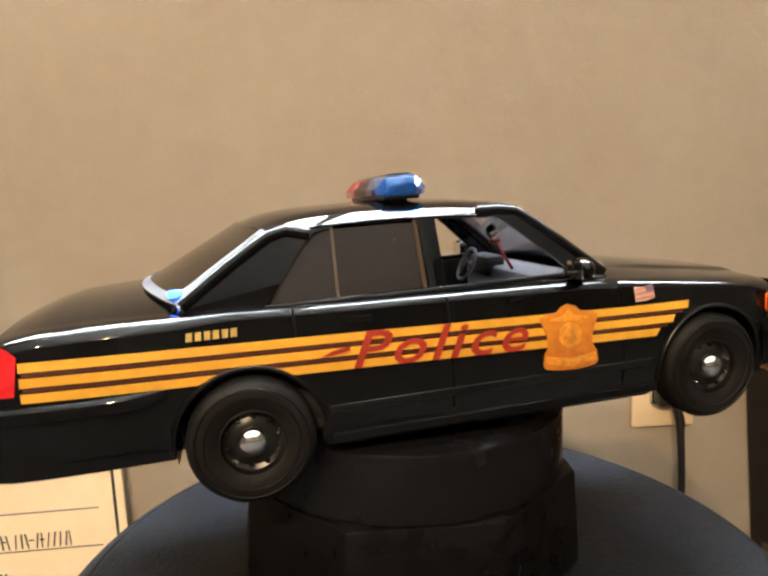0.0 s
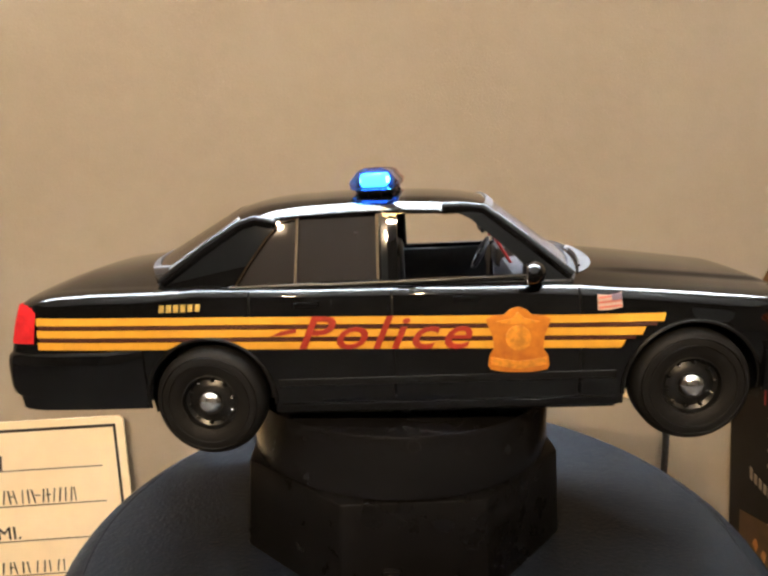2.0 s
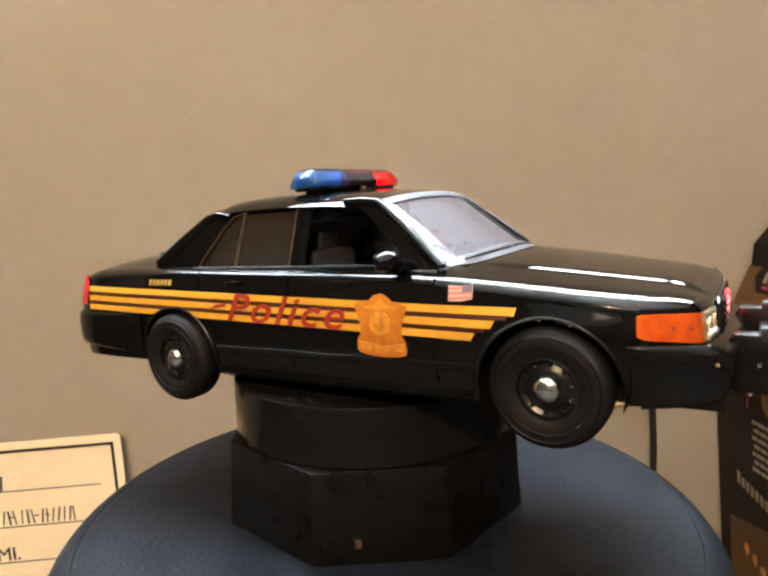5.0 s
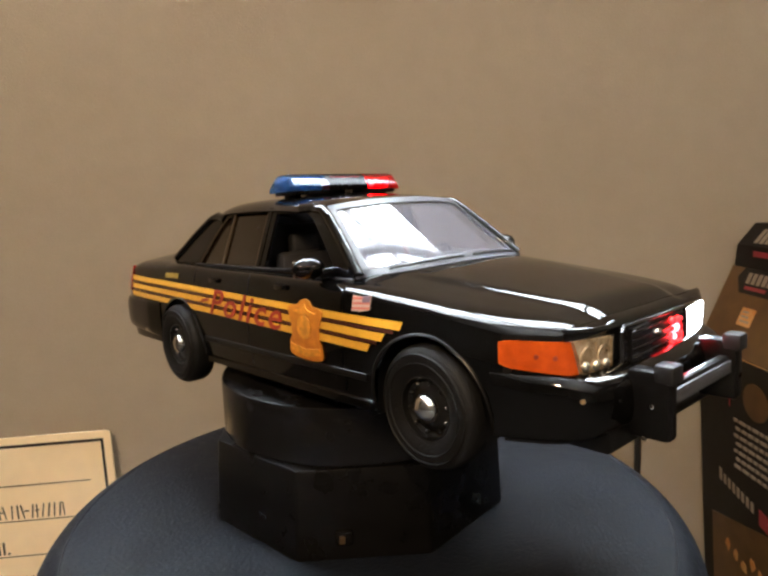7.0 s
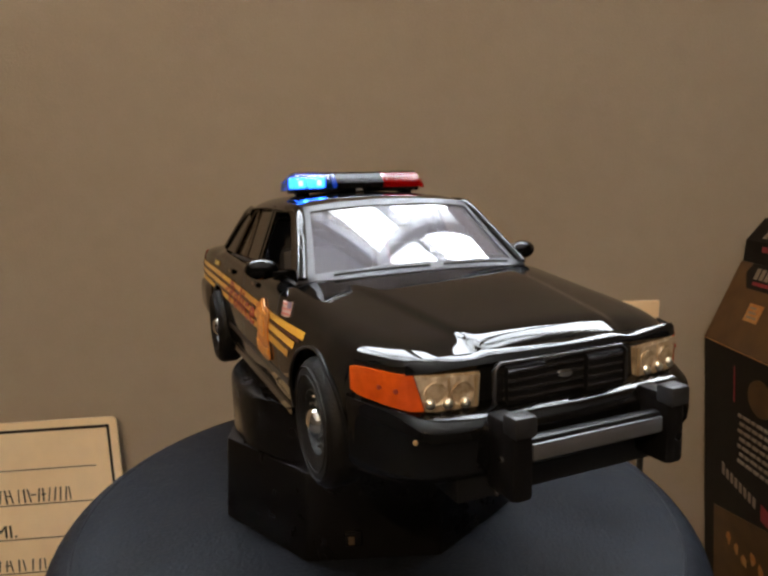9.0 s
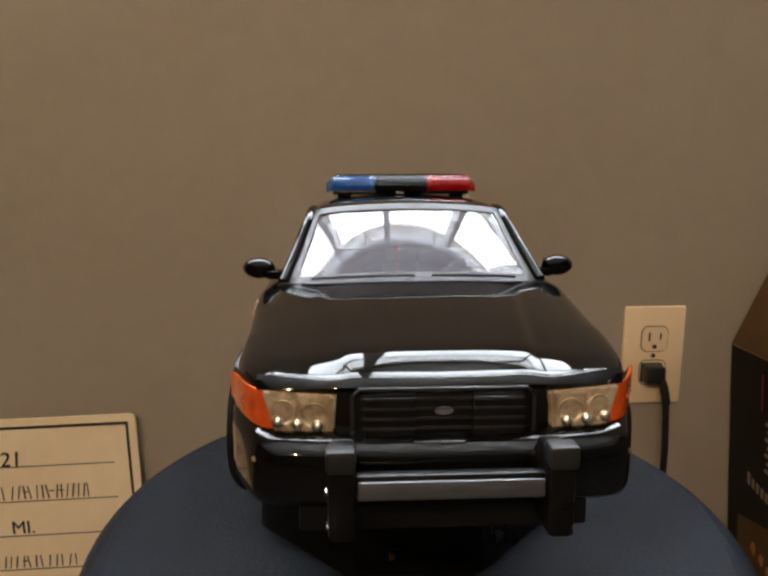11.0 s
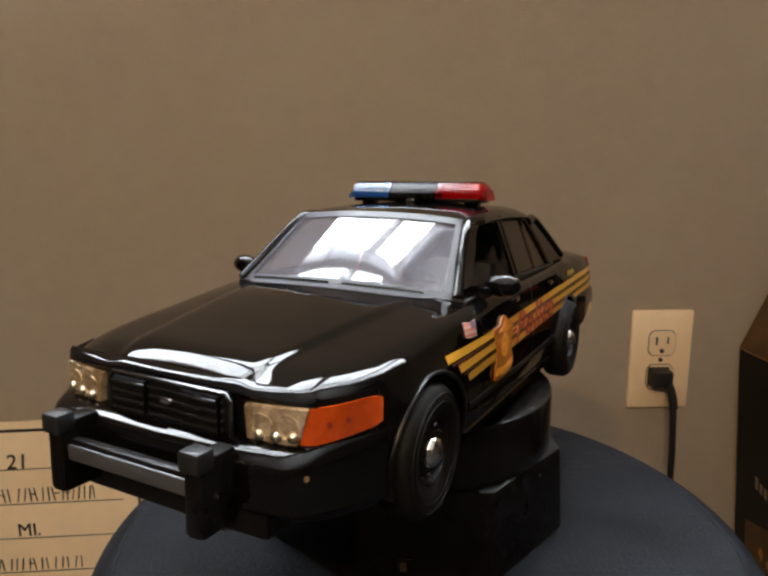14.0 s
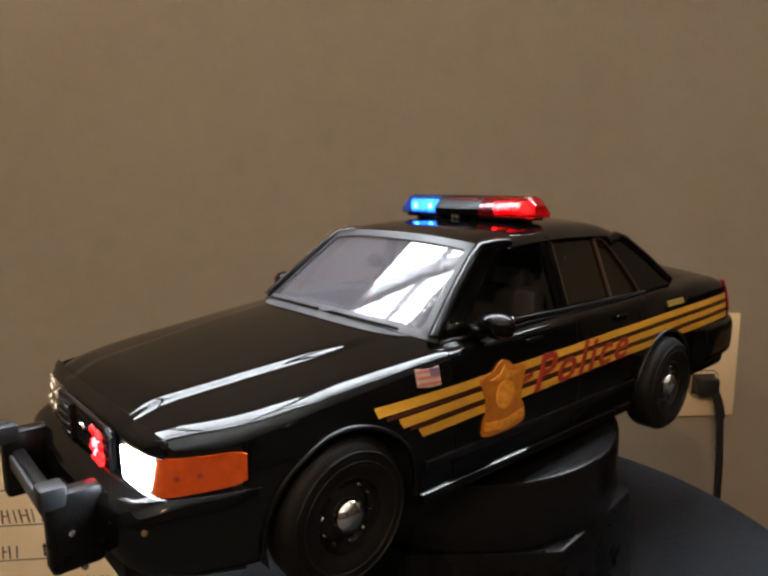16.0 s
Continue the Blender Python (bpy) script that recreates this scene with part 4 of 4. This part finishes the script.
        part("headrest", box(-0.0250, -0.0190, y0 + 0.008, y1 - 0.008, 0.0610, 0.0700, 0.002), CHARCOAL, st)
    part("rear_seat", box(-0.0830, -0.0580, -0.0400, 0.0400, 0.0220, 0.0550, 0.003), CHARCOAL, car)
    part("partition", box(-0.0300, -0.0285, -0.0400, 0.0400, 0.0220, 0.0740, 0.0005), CHARCOAL, car)
    part("rear_shelf", box(-0.1000, -0.0800, -0.0430, 0.0430, 0.0540, 0.0565, 0.0005), GREY_INT, car)
    db = part("dashboard", box(0.0260, 0.0460, -0.0435, 0.0435, 0.0400, 0.0548, 0.0025), GREY_INT, car, "grey dashboard")
    part("instrument_hood", box(0.0240, 0.0330, 0.0120, 0.0320, 0.0500, 0.0590, 0.002), CHARCOAL, db)
    part("console", box(-0.010, 0.0300, -0.0060, 0.0060, 0.0220, 0.0480, 0.0015), GREY_INT, car)
    ring = [(0.0072 * math.cos(a), 0.0072 * math.sin(a), 0) for a in np.linspace(0, 2 * math.pi, 25)]
    wh = part("steering_wheel", tube([pose(0.0185, 0.0215, 0.0555, 0, -62, 0) @ Vector(p) for p in ring], 0.0008, 6), GREY_INT, car, "grey steering wheel")
    part("steering_hub", lathe([(0.0022, 0), (0.0016, 0.001), (0, 0.001)], 12, pose(0.0185, 0.0215, 0.0555, 0, -62, 0)), CHARCOAL, wh)
    for a in (0.3, 2.8, 4.7):
        part("steering_spoke", tube([pose(0.0185, 0.0215, 0.0555, 0, -62, 0) @ Vector(p) for p in ((0, 0, 0), (0.007 * math.cos(a), 0.007 * math.sin(a), 0))], 0.0006, 6), CHARCOAL, wh)
    part("spotlight", lathe([(0.0, 0.0), (0.0025, 0.0005), (0.0032, 0.0035), (0.0, 0.0042)], 14, pose(0.0150, -0.012, 0.0700, 0, 60, 0)), CHROME, car)
    rack = part("red_rod", tube([(0.0290, -0.004, 0.0540), (0.0215, -0.004, 0.0665)], 0.0006, 6), RED_PLASTIC, car, "thin red upright rod on the dashboard")
    part("rod_head", box(0.0195, 0.0235, -0.0050, -0.0030, 0.0660, 0.0676, 0.0004), RED_PLASTIC, rack)
    px, py, pz = cabin_rows(7, 6, 12, 0.0010)[1][1]
    part("deck_light", box(px - 0.0022, px + 0.0022, py - 0.0012, py + 0.0022, pz - 0.0008, pz + 0.0012, 0.0006), DECK_BLUE, car, "small glowing blue light at the rear window's corner")
    # added shutter that hides the steady deck light between flashes
    shade = part("deck_light_cover", box(px - 0.0027, px + 0.0027, py - 0.0017, py + 0.0027, pz - 0.0010, pz + 0.0017, 0.0005), FROST, car)
    return car, shade


def light_bar(car):
    """The bar over the roof; added coloured shutters inside slide over the steady lamps and back."""
    x0, x1, z0, z1 = -0.0314, -0.0146, 0.0868, 0.0949
    bar = part("light_bar", box(x0 + 0.002, x1 - 0.002, -0.0300, 0.0300, z0 - 0.0004, z0 + 0.0014, 0.0005), PLASTIC, car, "police light bar with blue, smoked and red lenses")
    for s in (-1, 1):
        part("bar_foot", box(x0 + 0.006, x1 - 0.006, *sorted((s * 0.022, s * 0.028)), 0.0840, z0, 0.0004), PLASTIC, bar)

    def shell(ya, yb, taper, material, label):
        prof = [(x0, z0 + 0.0012), (x0 - 0.0004, z0 + 0.0035), (x0 + 0.0030, z1 - 0.0006), (x0 + 0.0045, z1), (x1 - 0.0045, z1), (x1 - 0.0030, z1 - 0.0006), (x1 + 0.0004, z0 + 0.0035), (x1, z0 + 0.0012)]
        xm = (x0 + x1) / 2
        ys = [(ya, 1.0, 1.0)] + ([(yb * 0.90, 1.0, 1.0), (yb, 0.72, 0.62)] if taper else [(yb, 1.0, 1.0)])
        rows = [[(xm + (x - xm) * sx, y, z0 + (z - z0) * sz) for x, z in prof] for y, sx, sz in ys]
        bm = grid(rows, True)
        bm.verts.ensure_lookup_table()
        n = len(prof)
        if taper:
            bm.faces.new([bm.verts[len(bm.verts) - n + k] for k in range(n)])
        ob = part("lens", bm, material, bar, label)
        return ob
    shell(-0.0112, -0.0328, True, BLUE_LENS, "blue translucent lens").visible_shadow = False
    shell(0.0112, 0.0328, True, RED_LENS, "red translucent lens").visible_shadow = False
    shell(-0.0112, 0.0112, False, DARK_MID, "smoked black centre cover")
    part("top_strip", box(x0 + 0.0050, x1 - 0.0050, -0.0290, 0.0290, z1 - 0.0001, z1 + 0.0004, 0.0002), BODY, bar)
    part("takedown_lamp", box(x1 - 0.0012, x1 + 0.0002, -0.0026, 0.0014, z0 - 0.0006, z0 + 0.0010, 0.0003), CHROME, bar)
    xa, xb = x0 + 0.0038, x1 - 0.0038
    blue, red = [], []
    for k in range(2):
        y = 0.0150 + 0.0085 * k
        part("blue_lamp", box(xa, xb, -y - 0.0062, -y, z0 + 0.0018, z1 - 0.0016, 0.0008), BLUE_BODY, bar)
        part("blue_core", box(xa - 0.0004, xb + 0.0004, -y - 0.0042, -y - 0.0018, z0 + 0.0026, z1 - 0.0028, 0.0008), BLUE_GLOW, bar)
        part("red_lamp", box(xa, xb, y, y + (0.0040 if k else 0.0030), z0 + 0.0018, z1 - 0.0016, 0.0008), RED_BODY, bar)
    part("red_core", box(xa - 0.0004, xb + 0.0004, 0.0152, 0.0176, z0 + 0.0026, z1 - 0.0028, 0.0008), RED_GLOW, bar)
    # added shutters, only there to hide the glowing lamps between flashes
    f1 = part("blue_shutter", box(xa - 0.0010, xb + 0.0010, -0.0305, -0.0128, z0 + 0.0014, z1 - 0.0010, 0.0006), BLUE_DULL, bar)
    f2 = part("red_shutter", box(xa - 0.0014, xb + 0.0014, 0.0128, 0.0305, z0 + 0.0012, z1 - 0.0007, 0.0006), RED_DULL, bar)
    return f1, f2


def front_lights(car):
    """Lamps in the grille and the headlamps, each with an added cover that slides aside for a flash."""
    covers = []
    rng = random.Random(11)
    for s, m, lit, dim, name in ((-1, BLUE_DOT, BLUE_GLOW, BLUE_DIM, "blue_led"), (1, RED_DOT, RED_GLOW, RED_DIM, "red_led")):
        for j in range(4):
            for k in range(4):
                y, z = s * (0.0089 + 0.0021 * j + rng.uniform(-0.0006, 0.0006)), 0.0326 + 0.0024 * k + rng.uniform(-0.0005, 0.0005)
                size = rng.uniform(0.6, 1.05)
                part(name, lathe([(0.0014 * size, 0), (0.0011 * size, 0.0006), (0, 0.0009)], 10, pose(0.1257, y, z, 0, 90, 0)), lit if (j, k) in ((1, 1), (1, 2), (2, 2)) else dim if (j + 2 * k) % 3 == 1 else m, car)
        y0, y1 = sorted((s * 0.0065, s * 0.0178))
        cover = part("led_cover", box(0.1252, 0.1268, y0, y1, 0.0308, 0.0420), TRIM, car)
        for k in range(5):
            z = 0.0312 + k * 0.0023
            part("slat", box(0.1266, 0.1273, y0, y1, z, z + 0.0010, 0.0003), SLAT, cover)
        covers.append(cover)
    for s in (-1, 1):
        part("headlamp_bulb", thick(grid(lens_rows(0.0384, 0.0255, 10, s, 0.0010, 0.0008, 0.0022, -0.0008)), 0.0002), WHITE_GLOW, car)
        inner, outer = lens_rows(0.0393, 0.0247, 12, s, 0.0004, 0.0003, 0.0024, -0.0008), lens_rows(0.0393, 0.0247, 12, s, 0.0013, 0.0003, 0.0024, -0.0008)
        ring = [[a[0], b[0], b[2], b[4], a[4]] for a, b in zip(inner, outer)]
        bm = grid(ring, True)
        bm.verts.ensure_lookup_table()
        bm.faces.new(bm.verts[:5])
        bm.faces.new(bm.verts[-5:])
        cover = part("headlamp_cover", bm, LENS, car, "pale gold reflector on an added shutter that hides the headlamp's glow")
        for yc, r in ((0.0360, 0.0030), (0.0292, 0.0030)):
            p = lens_rows(yc, yc - 0.0001, 2, s, 0.0014)[0][2]
            n_ = nose_arc(yc, yc - 0.0001, 2)[0][2]
            at = Matrix.Translation(p) @ Vector((n_.x, s * n_.y, 0)).to_track_quat("Z", "Y").to_matrix().to_4x4()
            part("reflector_bowl", lathe([(r, -0.0003), (r * 0.96, 0.0003), (r * 0.88, 0.0002), (r * 0.70, -0.0003), (r * 0.45, -0.0007), (r * 0.25, -0.0008), (0, -0.0006)], 24, at), LENS, cover)
        for ya, yb in ((0.0328, 0.0324), (0.0259, 0.0251)):
            part("reflector_rib", thick(grid(lens_rows(ya, yb, 3, s, 0.0014, 0.0008)), 0.0002), LENS_SHADE, cover)
        # three added bright domes imitate the room lamps' spots in the reflector
        for yc in (0.0374, 0.0330, 0.0285):
            p = lens_rows(yc, yc - 0.0001, 2, s, 0.0014)[0][1]
            part("reflector_glint", lathe([(0.0014, 0), (0.0013, 0.0005), (0.0008, 0.0010), (0, 0.0012)], 12, Matrix.Translation(p) @ Vector((1, s * 0.3, 0.2)).to_track_quat("Z", "Y").to_matrix().to_4x4()), LENS_GLINT, cover)
        covers.append(cover)
    return covers


car, deck_cover = car_body()
bar_shutters = light_bar(car)
front_covers = front_lights(car)

# ---- the wall socket, plug and cord ----
PX, PZ = 0.2790, -0.0554


def socket():
    t = thing("wall_socket", "ivory wall plate with a two-way power socket", "wall socket", pose(PX, WALL, PZ))
    part("plate", box(0, 0.0699, -0.0055, 0, -0.1143, 0, 0.0022), PLATE, t)
    for k, z in enumerate((-0.0375, -0.0770)):
        r = part("receptacle", sheet([[(0.035 + 0.0172 * max(-0.86, min(0.86, math.cos(a) * 1.0)), z + 0.0172 * max(-0.82, min(0.82, math.sin(a)))) for a in np.linspace(0, 2 * math.pi, 40, endpoint=False)]], lambda u, v, d: (u, -0.0052 - d, v), 0.0016), IVORY_DARK, t)
        part("receptacle_groove", sheet([[(0.035 + 0.0182 * max(-0.86, min(0.86, math.cos(a))), z + 0.0182 * max(-0.83, min(0.83, math.sin(a)))) for a in np.linspace(0, 2 * math.pi, 40, endpoint=False)]], lambda u, v, d: (u, -0.0050 - d, v), 0.0008), INK_BROWN, t)
        if k == 0:
            part("slot", box(0.0275, 0.0295, -0.0074, -0.006, z - 0.0020, z + 0.0075), HOLE, r)
            part("slot", box(0.0405, 0.0422, -0.0074, -0.006, z - 0.0005, z + 0.0070), HOLE, r)
            part("ground_hole", lathe([(0.0026, 0), (0.0026, 0.001), (0, 0.001)], 14, pose(0.035, -0.0065, z - 0.0088, 90, 0, 0)), HOLE, r)
    part("screw", lathe([(0.0026, 0), (0.0022, 0.001), (0, 0.0012)], 14, pose(0.035, -0.0055, -0.0572, 90, 0, 0)), BRONZE, t)


socket()


def plug():
    t = thing("power_plug", "black power plug with a hanging cord in the wall socket", "plug", pose(PX + 0.035, WALL - 0.0070, PZ - 0.0770))
    part("plug_body", box(-0.0140, 0.0085, -0.017, 0, -0.0085, 0.0115, 0.0035), CORD, t)
    part("plug_collar", box(-0.0150, 0.0095, -0.004, 0, -0.0095, 0.0125, 0.0018), CORD, t)
    part("strain_relief", tube([(0.003, -0.012, -0.001), (0.0065, -0.015, -0.011), (0.0085, -0.017, -0.021), (0.0095, -0.018, -0.031)], 0.0046, 12), CORD, t)
    part("cord", tube([(0.0088, -0.0175, -0.024), (0.0096, -0.0185, -0.040), (0.0105, -0.021, -0.08), (0.0115, -0.022, -0.20), (0.0120, -0.024, -0.30), (0.014, -0.05, FLOOR + 0.005 - PZ + 0.077)], 0.0037, 12), CORD, t)


plug()

# ---- the entry card leaning at the wall ----


def card():
    lean = pose(-0.2680, 0.3835, -0.1660, -3.0, -1.75, 0)
    t = thing("entry_card", "cream entry card with black border and handwriting leaning on wall", "card", lean)
    w, h = 0.285, 0.327
    r = 0.006
    outline = [(cx_ + r * math.cos(a), cz_ + r * math.sin(a)) for cx_, cz_, q in ((-r, -r, 0), (-w + r, -r, 1), (-w + r, -h + r, 2), (-r, -h + r, 3)) for a in np.linspace(q * math.pi / 2, (q + 1) * math.pi / 2, 6)]
    part("board", sheet([outline], lambda u, v, d: (u, 0.003 - d, v), 0.003), CARD, t, smooth=False)
    for x0, x1, z0, z1 in ((-w + 0.008, -0.0080, -0.0112, -0.0082), (-0.0108, -0.0080, -h + 0.010, -0.0112), (-w + 0.008, -w + 0.0108, -h + 0.010, -0.0112), (-w + 0.0108, -0.0108, -h + 0.010, -h + 0.013)):
        part("border", box(x0, x1, -0.0006, 0.001, z0, z1), INK, t)
    for k in range(5):
        z = -0.0543 - 0.0405 * k
        part("rule_line", box(-w + 0.03, -0.0265, -0.0005, 0.001, z - 0.0005, z + 0.0005), INK_BROWN, t)
    base = [-0.0543 - 0.0405 * k for k in range(5)]
    part("handwriting", lettering("21", 0.024, 0.1, lambda u, v, d: (-0.151 + u, -0.0002 - d, base[0] + 0.001 + v), 0.0006), INK, t)
    part("handwriting", lettering("MI.", 0.021, 0.0, lambda u, v, d: (-0.147 + u, -0.0002 - d, base[2] + 0.003 + v), 0.0006), INK, t)
    # writing that stays unread: a row of upright strokes, one or two to a letter
    rng = random.Random(5)
    for x0, x1, k, tall in ((-0.200, -0.058, 1, 0.0155), (-0.205, -0.075, 3, 0.0135), (-0.172, -0.160, 0, 0.0165), (-0.215, -0.176, 2, 0.014)):
        x = x0
        while x < x1:
            wide, lean_by = rng.uniform(0.0010, 0.0016), rng.uniform(-0.003, 0.003)
            z0 = base[k] + 0.0028
            part("writing_bar", sheet([[(x, z0), (x + wide, z0), (x + wide + lean_by, z0 + tall), (x + lean_by, z0 + tall)]], lambda u, v, d: (u, -0.0002 - d, v), 0.0005), INK, t)
            x += rng.uniform(0.0055, 0.0085)
            if rng.random() < 0.3:
                part("writing_bar", box(x - 0.007, x - 0.002, -0.0006, 0.001, z0 + tall * 0.5, z0 + tall * 0.5 + 0.0012), INK, t)


card()

# ---- the cartons at the wall ----


def carton():
    front, back = 0.150, 0.392
    t = thing("display_carton", "tall dark printed model-car carton with a slanted brown shoulder", "carton")
    prof = [(0.4360, FLOOR), (0.4045, -0.099), (0.4410, -0.012), (0.740, -0.012), (0.740, FLOOR)]
    place = lambda u, v, d: (u, back - d, v)
    part("carton_body", sheet([prof], place, back - front), CARTON_DARK, t, smooth=False)

    def on_side(a, v, d):
        """a from the wall along the long printed side, v up."""
        return (0.4045 + (-0.099 - v) * 0.0786 - 0.0003 - d, back - a, v)

    def on_shoulder(a, h, d):
        return (0.4045 + 0.0365 * h - 0.0006 - d * 0.92, back - a, -0.099 + 0.087 * h + 0.0002 + d * 0.39)

    def rect(a0, a1, v0, v1, drop=0.0):
        return [(a0, v0), (a1, v0 - drop), (a1, v1 - drop), (a0, v1)]
    part("shoulder_print", sheet([rect(0.001, 0.240, 0.0, 1.0)], on_shoulder, 0.0005), CARTON_BROWN, t, smooth=False)
    part("shoulder_edge", sheet([rect(0.0, 0.240, -0.1003, -0.0995)], on_side, 0.0006), PRINT_ORANGE, t, smooth=False)
    label = part("orange_patch", sheet([rect(0.048, 0.070, 0.34, 0.55)], on_shoulder, 0.0009), PRINT_ORANGE, t)
    for k in range(3):
        part("patch_bar", sheet([rect(0.051, 0.066 - 0.003 * k, 0.38 + 0.055 * k, 0.405 + 0.055 * k)], on_shoulder, 0.0012), PRINT_PALE, label)
    emblem = part("black_emblem", sheet([[(0.024, 1.0), (0.018, 0.88), (0.030, 0.70), (0.238, 0.70), (0.238, 1.0)]], on_shoulder, 0.0008), CARTON_DARK, t, smooth=False)
    for k in range(5):
        part("emblem_bar", sheet([rect(0.034 + 0.0085 * k, 0.040 + 0.0085 * k, 0.82, 0.95)], on_shoulder, 0.0011), PRINT_PALE, emblem)
    part("emblem_mark", sheet([rect(0.036, 0.070, 0.75, 0.79)], on_shoulder, 0.0011), PRINT_RED, emblem)
    part("lower_print", sheet([[(0.020, -0.300), (0.130, -0.275), (0.240, -0.275), (0.240, FLOOR + 0.01), (0.020, FLOOR + 0.01)]], on_side, 0.0005), CARTON_BROWN, t, smooth=False)
    part("round_emblem", sheet([[(0.100 + 0.020 * math.cos(a), -0.140 + 0.020 * math.sin(a)) for a in np.linspace(0, 2 * math.pi, 18, endpoint=False)]], on_side, 0.0006), CARTON_BROWN, t)
    part("edge_line", sheet([rect(0.056, 0.0575, -0.158, -0.118)], on_side, 0.0005), PRINT_RED, t)
    rng = random.Random(8)
    for k in range(7):
        a, v = 0.064 + 0.003 * (k % 2), -0.172 - 0.0088 * k
        while a < 0.150:
            wide = rng.uniform(0.005, 0.012)
            part("text_bar", sheet([rect(a, a + wide, v, v + 0.0038)], on_side, 0.0006), PRINT_PALE, t)
            a += wide + 0.0022
    a = 0.036
    for k in range(8):
        part("title_bar", sheet([rect(a, a + 0.0044, -0.252 - 0.2 * (a - 0.036), -0.241 - 0.2 * (a - 0.036) + (0.003 if k == 0 else 0.0), 0.0012)], on_side, 0.0006), PRINT_PALE, t)
        a += 0.0078
    part("title_mark", sheet([rect(0.104, 0.124, -0.272, -0.254, 0.004)], on_side, 0.0006), PRINT_RED, t)
    for k in range(5):
        part("orange_print", sheet([[(0.050 + 0.014 * k + rng.uniform(0.002, 0.006) * math.cos(q), -0.325 - 0.006 * (k % 3) + rng.uniform(0.005, 0.010) * math.sin(q)) for q in np.linspace(0, 2 * math.pi, 9, endpoint=False)]], on_side, 0.0009), PRINT_ORANGE, t)
    u = thing("upper_carton", "black printed carton with a pale mark standing on another carton", "carton")
    prof = [(0.4425, -0.012), (0.4440, 0.012), (0.4640, 0.036), (0.740, 0.036), (0.740, -0.012)]
    part("carton_body", sheet([prof], place, back - front - 0.004), CARTON_DARK, u, smooth=False)
    on_top = lambda a, h, d: (0.4440 + 0.020 * h - 0.0003 - d * 0.77, back - a, 0.012 + 0.024 * h + d * 0.64)
    on_low = lambda a, h, d: (0.4425 + 0.0015 * h - 0.0003 - d, back - a, -0.012 + 0.024 * h)
    for k in range(5):
        part("mark_bar", sheet([rect(0.024 + 0.0085 * k, 0.030 + 0.0085 * k, 0.15, 0.75)], on_top, 0.0004), PRINT_PALE, u)
    part("mark_swoosh", sheet([rect(0.030, 0.080, 0.55, 0.80)], on_low, 0.0004), PRINT_RED, u)


carton()
TURN = [(0, 10.35), (0.5, 5.56), (1, 1.07), (1.5, -3.08), (2, -7.07), (2.5, -11.29), (3, -15.80), (5.5, -38.92), (6, -43.07), (6.5, -47.46), (7, -51.88), (7.5, -56.57), (8, -61.51), (8.5, -66.24), (9, -70.48), (11.5, -95.26), (12, -100.22), (12.5, -105.22), (13, -110.30), (13.5, -115.22), (14, -119.91), (14.5, -124.43), (15, -129.07), (15.5, -134.00), (16, -139.30)]
CAR_OFFSET, CAR_PITCH = (0.0191, -0.0007), 2.36

# ---- what moves: the car and the disc turn, the added covers of the flashing lamps slide ----
# times at which each lamp shows its light
FLASH = {
    "deck": [0.0, 1.5],
    "bar_blue": [0.5, 1.0, 2.0, 3.0, 3.5, 4.2, 4.8, 5.5, 6.5, 8.0, 9.0, 9.7, 10.4, 12.5, 13.5, 15.0, 16.0],
    "bar_red": [0.0, 3.8, 4.5, 5.0, 5.5, 6.5, 7.0, 8.0, 9.4, 10.0, 10.8, 11.3, 11.5, 12.0, 12.5, 13.5, 15.0, 16.0],
    "grille_blue": [3.6, 4.6, 5.5, 6.5, 7.5, 8.5, 9.6, 10.6, 11.5, 12.5, 13.5, 14.5, 15.5],
    "grille_red": [4.1, 5.0, 5.5, 7.0, 8.0, 10.1, 12.0, 13.5, 15.0, 16.0],
    "head_right": [4.3, 6.5, 7.5, 10.3, 12.0],
    "head_left": [3.8, 4.9, 7.0, 8.0, 9.8, 11.5, 12.5, 15.0, 16.0],
}


def flash_rows(times, shift):
    """Rows for a cover: it stands aside round each of the times."""
    rows = []
    for k in range(0, 161):
        t = k / 10
        on = any(abs(t - f) < 0.06 for f in times)
        rows.append((t, pose(*shift) if on else pose(0, 0, 0)))
    return rows


def motions():
    local = Matrix.Translation((*CAR_OFFSET, 0)) @ pose(0, 0, 0, 0, -CAR_PITCH, 0)
    walk(car, [(t, pose(0, 0, 0, 0, 0, a) @ local) for t, a in TURN])
    walk(disc, [(t, pose(0, 0, 0, 0, 0, a)) for t, a in TURN])
    walk(bar_shutters[0], flash_rows(FLASH["bar_blue"], (0, 0.0217, 0)))
    walk(bar_shutters[1], flash_rows(FLASH["bar_red"], (0, -0.0217, 0)))
    walk(deck_cover, flash_rows(FLASH["deck"], (0.003, 0.006, -0.006)))
    walk(front_covers[0], flash_rows(FLASH["grille_blue"], (0, 0, -0.0115)))
    walk(front_covers[1], flash_rows(FLASH["grille_red"], (0, 0, -0.0115)))
    walk(front_covers[2], flash_rows(FLASH["head_right"], (0, 0, -0.0112)))
    walk(front_covers[3], flash_rows(FLASH["head_left"], (0, 0, -0.0112)))


motions()
